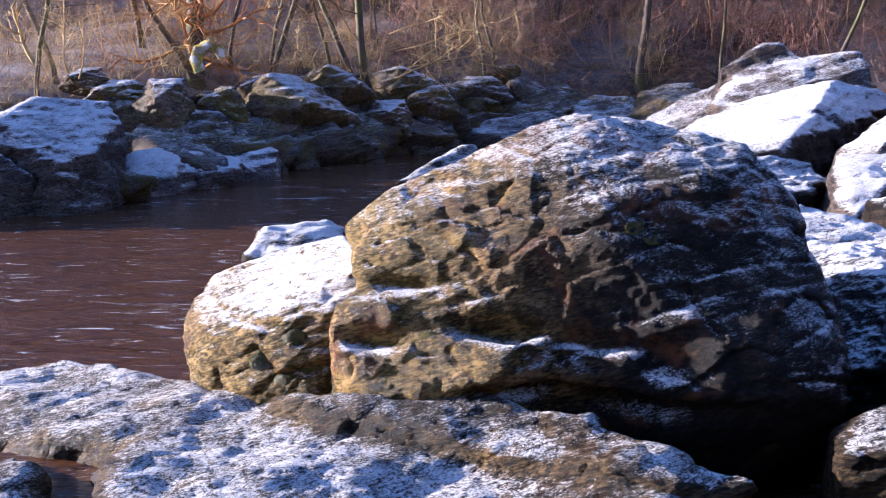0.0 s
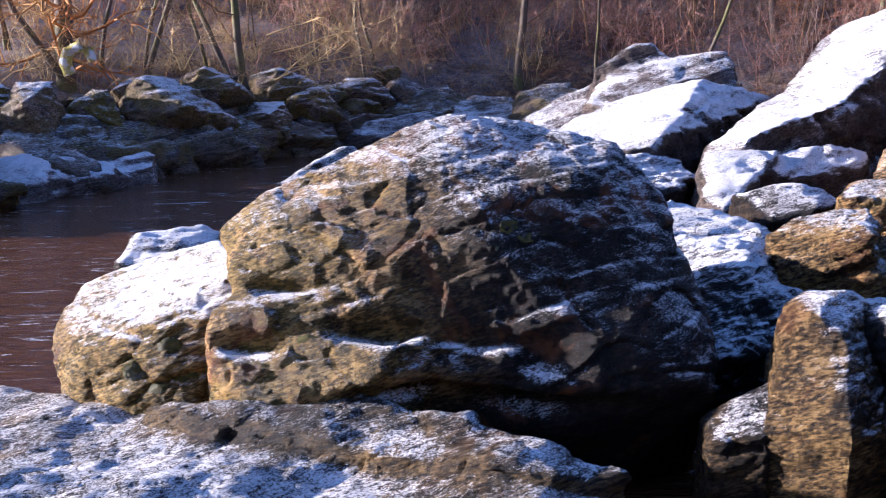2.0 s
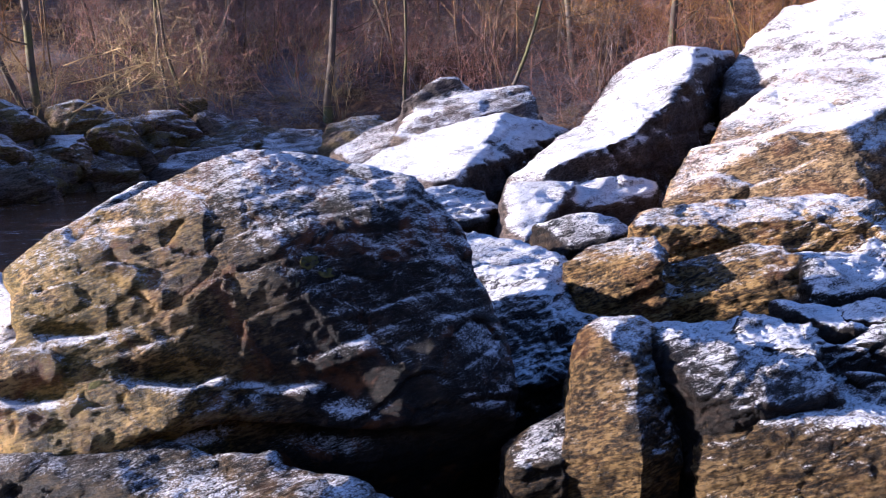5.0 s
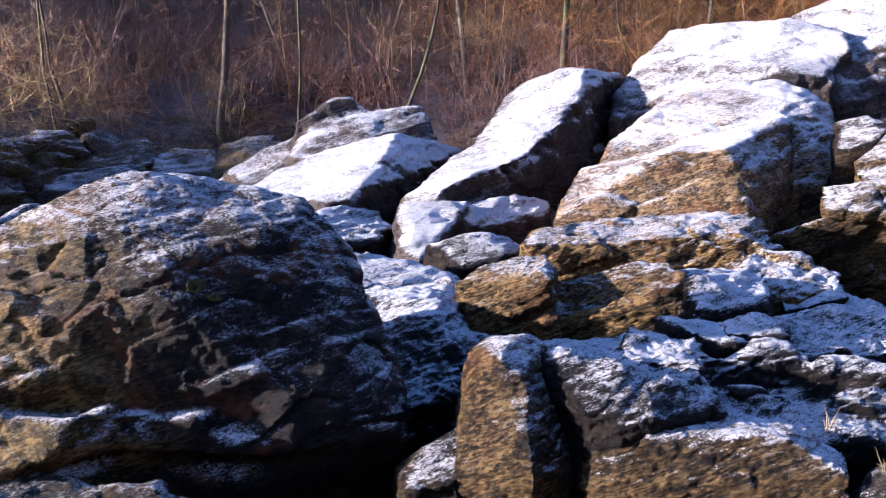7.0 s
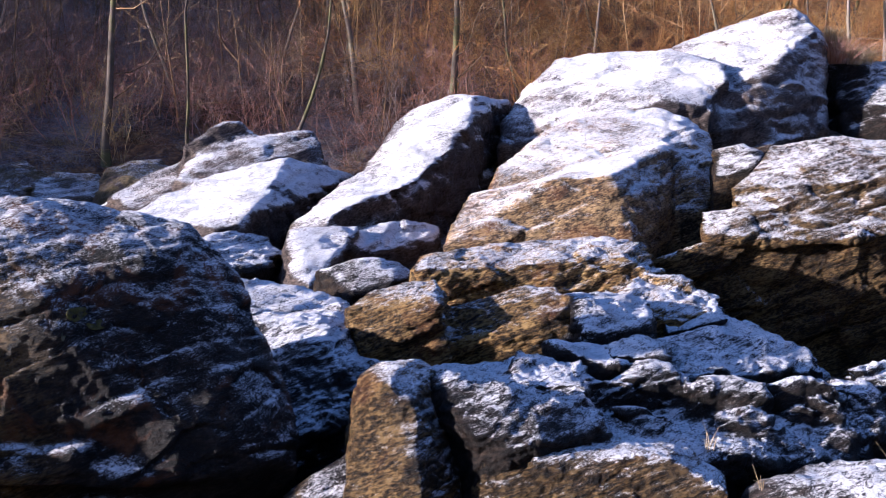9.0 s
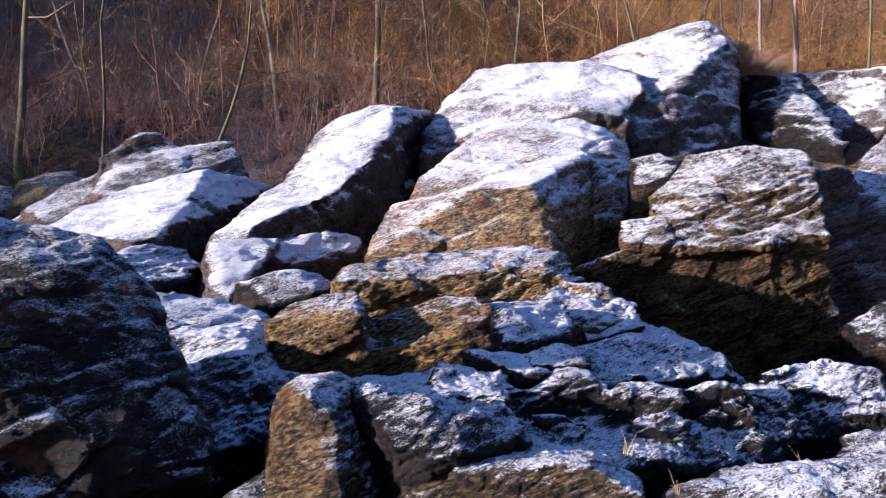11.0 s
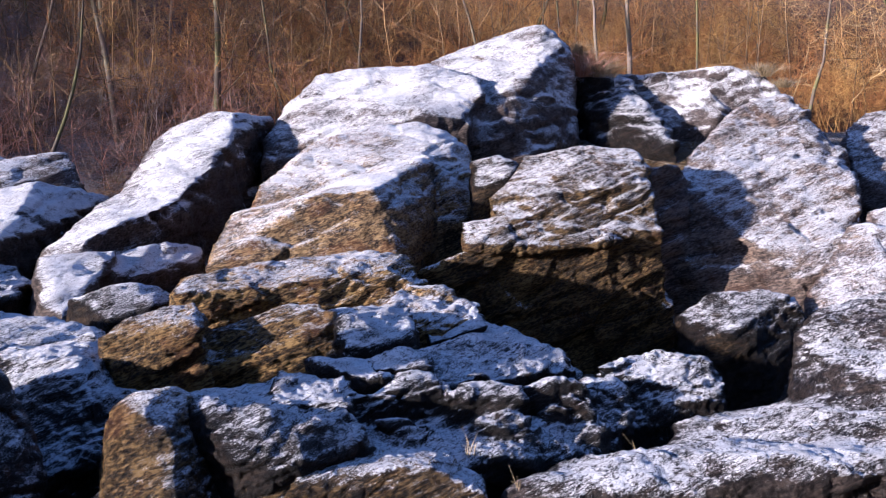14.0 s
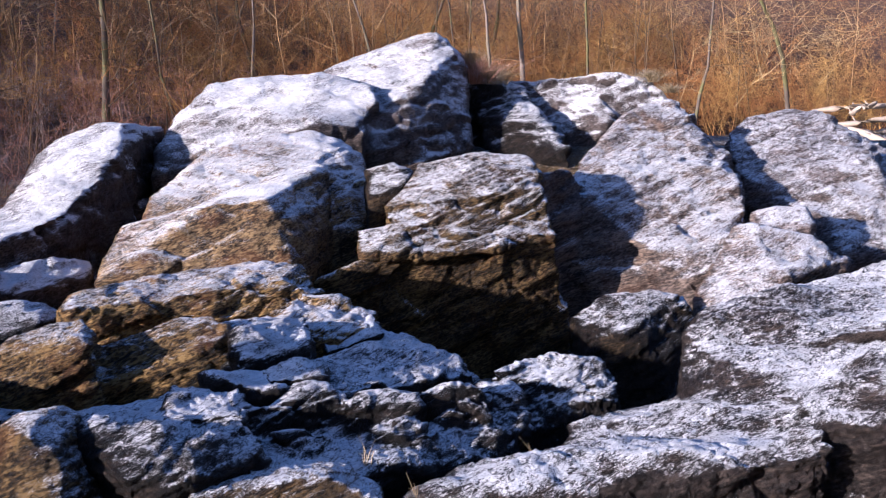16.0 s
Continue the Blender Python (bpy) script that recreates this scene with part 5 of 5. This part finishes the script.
scatter("brushwood", BRUSH, [(x + 0.5 * i, y + 0.3 * i, 1.7 * i, 1.1, i) for i, (x, y, z) in enumerate(((-6.37, 16.30, 1.72), (-5.75, 17.26, 1.69), (-5.01, 17.91, 1.85), (-3.56, 18.66, 1.55), (-3.08, 18.75, 1.74), (-2.24, 19.16, 1.62)))], PALE_TWIG, "golden sunlit bushes on the lip of the far bank", "brush")

TREES = [tree(21, 8.0, 0.15), tree(22, 7.0, 0.10, 0.12), tree(23, 7.5, 0.12, bark=PALE_BARK), tree(24, 6.0, 0.07, 0.15, 11), tree(25, 6.5, 0.085, 0.1, 10, PALE_BARK)]
TREE_SAYS = ["bare mossy winter tree on the river slope", "bare leaning tree with mossy bark on the slope", "bare pale-barked birch on the river slope",
             "thin bare tree with tangled twigs on the slope", "thin pale-barked bare tree on the slope"]


def plant(k, x, y, turn, size=1.0, first=False):
    m = Matrix.LocRotScale((x, y, ground_z(x, y)), Euler((0, 0, turn)), None)
    ob = TREES[k] if first else copy_thing(TREES[k], m)
    ob.matrix_basis = m
    return tagged(ob, TREE_SAYS[k], "tree", "trees of the slope")


for k, (x, y, z) in enumerate(((4.11, 22.12, 2.59), (7.08, 19.27, 1.98), (9.65, 21.99, 3.10), (5.55, 21.29, 2.61), (14.76, 20.18, 4.02))):
    plant(k, x, y, k * 1.3, first=True)
for k, (x, y, z) in ((1, (-1.37, 20.43, 1.16)), (3, (-3.38, 21.22, 1.47)), (3, (1.14, 21.95, 1.19)), (4, (8.23, 23.59, 3.62)), (2, (9.68, 23.05, 3.52)), (0, (11.01, 20.24, 2.74)), (3, (-6.40, 16.82, 1.62)),
                     (4, (17.52, 15.03, 3.57)), (2, (18.51, 15.39, 3.87)), (4, (11.51, 23.25, 4.20)), (2, (9.46, 24.16, 4.05)), (3, (19.44, 14.22, 3.96)), (3, (19.88, 11.79, 3.81)), (1, (22.57, 11.00, 4.25)), (4, (18.02, 18.71, 4.73))):
    plant(k, x, y, x * 2.1)
for k, x, y in ((0, -1.48, 20.45), (3, -2.11, 20.89), (1, -3.35, 20.53), (3, -3.99, 20.11), (4, -6.42, 17.88), (3, 0.88, 21.48)):
    plant(k, x, y, x * 1.7)
for x, y, turn, size, k in bank_spots(26, 2.6, 10.5, 8, x0=-7.5, x1=26):
    plant(k % 5 if x < 4 else (1, 3, 4)[k % 3], x, y, turn)


def branch_pile(name, pieces, seed, label):
    """Long bare branches that lean out over the bank."""
    rng = random.Random(seed)
    root = new(name)
    foot = Vector(pieces[0][0])
    root.location = foot
    for a, b, r in pieces:
        a, b = Vector(a) - foot, Vector(b) - foot
        V, F = [], []
        limb(rng, V, F, a, b - a, (b - a).length, r * 0.75, 2, 8, 0.16)
        ob = new("branch", mesh_quads("branch", [tuple(v) for v in V], F, PALE_TWIG))
        ob.parent = root
    return tagged(root, label, "branches", "branches over the far bank")


branch_pile("leaning_branches", (((-0.90, 18.45, 1.15), (0.08, 18.20, 2.48), 0.03), ((-0.60, 18.48, 1.54), (1.73, 17.91, 1.75), 0.02), ((-0.79, 18.48, 1.82), (1.39, 17.94, 2.37), 0.02), ((-0.80, 18.47, 1.35), (0.55, 17.99, 2.10), 0.025), ((-0.89, 18.48, 2.11), (0.92, 17.97, 2.61), 0.02)), 3,
            "pale bare branches leaning out over the far bank")
branch_pile("leaning_branches", (((-6.04, 15.89, 1.73), (-6.34, 15.55, 2.46), 0.05), ((-5.60, 16.04, 1.55), (-5.84, 15.75, 2.54), 0.025), ((-5.46, 16.09, 1.47), (-4.95, 16.05, 2.46), 0.02), ((-5.04, 17.26, 1.33), (-4.39, 17.04, 2.13), 0.02)), 4,
            "bare sunlit branches of a bush on the far bank")
branch_pile("leaning_branches", (((-2.40, 18.84, 1.53), (-2.53, 18.62, 2.69), 0.03), ((-2.35, 18.84, 1.53), (-1.87, 18.70, 2.59), 0.02), ((-3.38, 18.68, 1.25), (-3.69, 18.43, 2.13), 0.02), ((-3.53, 18.45, 1.36), (-2.49, 18.02, 1.56), 0.015)), 5,
            "bare golden branches beside the mossy tree")
branch_pile("leaning_branches", (((18.73, 9.87, 3.00), (18.73, 8.56, 4.24), 0.013), ((18.60, 10.14, 2.59), (18.58, 9.01, 3.47), 0.010), ((18.82, 9.69, 3.10), (18.04, 9.85, 4.42), 0.010), ((18.06, 11.04, 2.61), (17.89, 10.23, 3.83), 0.010), ((19.27, 8.79, 2.97), (19.08, 7.79, 4.10), 0.010)), 6,
            "tangled sunlit golden branches on the slope")


# ---- stones of the far bank ----
def bank_stone(seed, label):
    rng = random.Random(seed)
    pts = [Vector((rng.gauss(0, 0.42), rng.gauss(0, 0.36), rng.uniform(-0.1, 0.62))) for _ in range(16)]
    return rock("stone", [pts], label, voxel=0.085, frost=-0.1, moss=rng.choice((0.2, 0.5, 0.8)), warm=0.25, rough=1.5, smooth=1, pale=0.4)


STONES = [bank_stone(50 + i, s) for i, s in enumerate(("grey frosted stone on the far bank", "dark angular stone on the far bank", "mossy frosted stone on the far bank",
                                                      "rounded dark stone at the waterline", "flat frosted stone at the waterline"))]
_rng = random.Random(77)
_placed = 0
while _placed < 120:
    x = _rng.uniform(-12, 7) if _placed % 2 else _rng.uniform(-8, 0)
    y = _rng.uniform(9, 24)
    d = float(bank_distance(np.array([x]), np.array([y]))[0])
    if not -0.8 < d < 1.5:
        continue
    k = _placed % 5
    s = _rng.uniform(0.4, 1.0) * (1.25 if d < 0.6 else 0.8)
    m = Matrix.LocRotScale((x, y, max(ground_z(x, y), -0.15) - 0.15), Euler((0, 0, _rng.uniform(0, 6.28))), (s * _rng.uniform(0.9, 1.5), s, s * _rng.uniform(1.1, 1.7)))
    ob = STONES[k] if _placed < 5 else copy_thing(STONES[k], m)
    ob.matrix_basis = m
    tagged(ob, STONES[k]["label"], "stone", "stones of the far bank")
    _placed += 1


def bank_boulder(seed, moss, ochre, label):
    """A lumpy overgrown boulder about one metre wide and high, centred on its origin."""
    rng = random.Random(seed)
    pts = [Vector((rng.uniform(-0.5, 0.5), rng.uniform(-0.45, 0.45), rng.uniform(-0.55, 0.32))) for _ in range(14)]
    pts += [Vector((rng.uniform(-0.3, 0.3), rng.uniform(-0.3, 0.3), 0.48)) for _ in range(3)]
    return rock("boulder", [pts], label, voxel=0.026, frost=0.2, moss=moss, warm=0.5, rough=1.15, smooth=2, bands=0.4, ochre=ochre, lumps=2.0, blocks=0.8, pale=0.7)


BANK_BOULDERS = [bank_boulder(90, 0.6, 0.9, "mossy ochre boulder bulging from the far bank"), bank_boulder(91, 0.85, 0.4, "overgrown dark mossy boulder on the far bank"),
                 bank_boulder(92, 0.4, 0.3, "dark frosted mossy boulder under the trees")]
for i, (x, y, z, wide, high, k) in enumerate(((-2.48, 17.83, 0.87, 2.05, 1.06, 0),
        (-5.04, 16.76, 1.10, 1.24, 0.58, 1),
        (-4.29, 16.45, 0.90, 1.36, 1.00, 2),
        (-3.55, 17.34, 0.75, 1.09, 0.95, 1),
        (-1.82, 18.91, 1.15, 1.35, 0.76, 0),
        (-0.92, 18.78, 0.62, 1.33, 0.62, 2),
        (-0.18, 19.50, 0.75, 1.20, 0.78, 1),
        (-5.70, 17.07, 1.37, 1.00, 0.43, 2),
        (-0.64, 19.99, 1.12, 1.54, 0.70, 0),
        (-3.14, 18.13, 1.07, 1.02, 0.69, 2),
        (0.74, 20.49, 0.93, 1.39, 0.66, 1))):
    m = Matrix.LocRotScale((x, y, z), Euler((0, 0, (i % 3) * 0.35 - 0.35)), (wide, wide * 0.9, high * 1.15))
    first = i == (0, 1, 2)[k]
    ob = BANK_BOULDERS[k] if first else copy_thing(BANK_BOULDERS[k], m)
    ob.matrix_basis = m
    tagged(ob, BANK_BOULDERS[k]["label"], "boulder", "boulders of the far bank")


# ---- the mossy tree with a burl ----
def burl_tree():
    foot = Vector((-4.33, 18.85, 0.91))
    root = new("tree")
    root.location = foot
    tagged(root, "old mossy tree with a frosted looping burl", "tree", "trees of the slope")
    rng = random.Random(5)

    def grown(name, pieces, material, label=""):
        V, F = [], []
        for pts, radii, sides in pieces:
            tube(V, F, [Vector(p) - foot for p in pts], radii, sides)
        ob = new(name, mesh_quads(name, [tuple(v) for v in V], F, material))
        ob.parent = root
        return tagged(ob, label)

    trunk = [Vector(p) for p in ((-4.33, 18.82, 0.61), (-4.33, 18.86, 1.25), (-4.35, 18.88, 1.83), (-4.30, 18.89, 2.42), (-4.31, 18.96, 3.28), (-4.13, 18.94, 4.77))]
    grown("trunk", [(trunk, [0.24, 0.17, 0.15, 0.145, 0.14, 0.12], 9)], BARK)
    grown("limb", [(((-4.38, 18.76, 1.44), (-4.55, 18.62, 1.79), (-4.79, 18.57, 2.18), (-5.01, 18.50, 2.55), (-5.21, 18.43, 3.26)), [0.07, 0.07, 0.06, 0.055, 0.04], 6)], BARK, "mossy limb reaching up from the fork")
    grown("burl", [(((-4.12, 18.24, 1.49), (-4.18, 18.23, 1.69), (-4.12, 18.24, 1.86), (-3.95, 18.28, 1.96), (-3.80, 18.31, 1.89), (-3.75, 18.32, 1.71)), [0.10, 0.11, 0.11, 0.115, 0.11, 0.06], 9)], MOSS, "looping mossy burl tipped with frost")
    V, F = [], []
    for k in range(14):
        h = rng.uniform(0.25, 1.0)
        j = min(int(h * 5), 4)
        p = trunk[j].lerp(trunk[j + 1], h * 5 - j) - foot
        a = rng.uniform(0, 6.28)
        limb(rng, V, F, p, (math.cos(a), math.sin(a), rng.uniform(-0.2, 0.7)), rng.uniform(0.9, 2.0), 0.04, 2, 5)
    c = new("crown", mesh_quads("crown", [tuple(v) for v in V], F, TWIG))
    c.parent = root


burl_tree()


# ---- grass, heather and stalks ----
def tuft(name, place, height, blades, spread, material, label, seed, category="grass", thick=0.006):
    rng = random.Random(seed)
    V, F = [], []
    for _ in range(blades):
        a, s = rng.uniform(0, 6.28), abs(rng.gauss(0, spread))
        b = Vector((math.cos(a), math.sin(a), 0)) * s * 0.5
        jig = Vector((rng.gauss(0, 0.12), rng.gauss(0, 0.12), 0)) * height
        pts = [b, b * 1.5 + jig * 0.5 + Vector((0, 0, height * rng.uniform(0.3, 0.5))), b * rng.uniform(1.8, 3.0) + jig * 2 + Vector((0, 0, height * rng.uniform(0.4, 1.0)))]
        tube(V, F, pts, [thick, thick * 0.8, thick * 0.35], 3)
    ob = new(name, mesh_quads(name, [tuple(v) for v in V], F, material))
    ob.location = place
    return tagged(ob, label, category, "grass and heather on the rocks")


tuft("heather_tuft", (11.07, 9.84, 2.83), 0.36, 700, 0.2, RED_TWIG, "frosted brown heather hanging over the end of the outcrop", 1, "heather", 0.0025)
tuft("heather_tuft", (11.25, 9.64, 2.82), 0.3, 500, 0.18, GRASS, "pale frosted heather beside the outcrop", 2, "heather", 0.0022)
tuft("heather_tuft", (11.06, 9.98, 3.03), 0.3, 500, 0.16, GRASS, "pale frosted heather beside the outcrop", 6, "heather", 0.0022)
tuft("grass_tuft", (12.76, 8.17, 2.82), 0.20, 420, 0.14, GRASS, "golden dry grass on the craggy ridge", 3, thick=0.0025)
tuft("grass_tuft", (12.83, 7.89, 2.67), 0.14, 320, 0.12, GRASS, "golden dry grass on the craggy ridge", 4, thick=0.0025)
for i, (p, h) in enumerate((((3.36, 3.46, 0.65), 0.15), ((4.11, 3.10, 0.56), 0.13), ((3.23, 3.00, 0.63), 0.10), ((3.32, 3.42, 0.66), 0.12))):
    tuft("dry_stalk", p, h, 4, 0.03, GRASS, "thin dry grass stalk growing from a crack", 20 + i, thick=0.0018)

GRASSES = []
for i in range(3):
    _r = random.Random(90 + i)
    _V, _F = [], []
    for _ in range(36):
        a, s = _r.uniform(0, 6.28), abs(_r.gauss(0, 0.22))
        b = Vector((math.cos(a), math.sin(a), 0)) * s
        tube(_V, _F, [b, b * 1.5 + Vector((0, 0, _r.uniform(0.1, 0.25))), b * _r.uniform(2, 3) + Vector((0, 0, _r.uniform(0.05, 0.4)))], [0.007, 0.006, 0.002], 3)
    GRASSES.append((np.array([tuple(v) for v in _V]), np.array(_F)))
scatter("bank_grass", GRASSES, bank_spots(110, 0.2, 3.5, 31, x0=-12, x1=20, sizes=(0.4, 0.9)), GRASS, "tufts of dry frosted grass on the bank", "grass")
scatter("bank_grass", GRASSES, bank_spots(120, 0.9, 3.2, 32, x0=-8, x1=5, sizes=(0.45, 0.8)), GRASS, "short frosted grass between the mossy boulders", "grass")


# ---- driftwood ----
def log(a, b, r, label, seed):
    rng = random.Random(seed)
    a, b = Vector(a), Vector(b)
    pts = [a.lerp(b, k / 6) + Vector((rng.gauss(0, 0.03), rng.gauss(0, 0.03), rng.gauss(0, 0.015))) for k in range(7)]
    V, F = [], []
    tube(V, F, pts, [r * 0.3] + [r * rng.uniform(0.85, 1.1) for _ in range(5)] + [r * 0.3], 7)
    root = new("driftwood_log", mesh_quads("driftwood_log", [tuple(v) for v in V], F, DRIFT))
    for k in range(3):
        p = pts[rng.randrange(1, 6)]
        V, F = [], []
        tube(V, F, [p, p + Vector((rng.gauss(0, 0.12), rng.gauss(0, 0.12), rng.uniform(0.03, 0.1)))], [r * 0.45, r * 0.15], 5)
        s = new("branch_stub", mesh_quads("branch_stub", [tuple(v) for v in V], F, DRIFT))
        s.parent = root
    return tagged(root, label, "log", "driftwood on the bank")


log((15.27, 6.99, 2.42), (16.61, 5.87, 2.53), 0.045, "long bleached driftwood log on the bank", 1)
log((15.05, 6.76, 2.20), (16.21, 5.80, 2.32), 0.04, "bleached driftwood log on the bank", 2)
log((14.85, 6.49, 2.05), (15.89, 5.52, 2.14), 0.05, "thick bleached driftwood log on the bank", 3)
log((15.07, 6.47, 2.17), (15.01, 5.57, 1.87), 0.05, "bleached driftwood log lying askew", 4)
log((15.47, 6.57, 2.37), (15.92, 6.26, 2.53), 0.04, "thin bleached driftwood branch", 5)
log((14.68, 6.13, 1.88), (15.54, 5.31, 1.95), 0.07, "bleached driftwood log on the bank", 6)
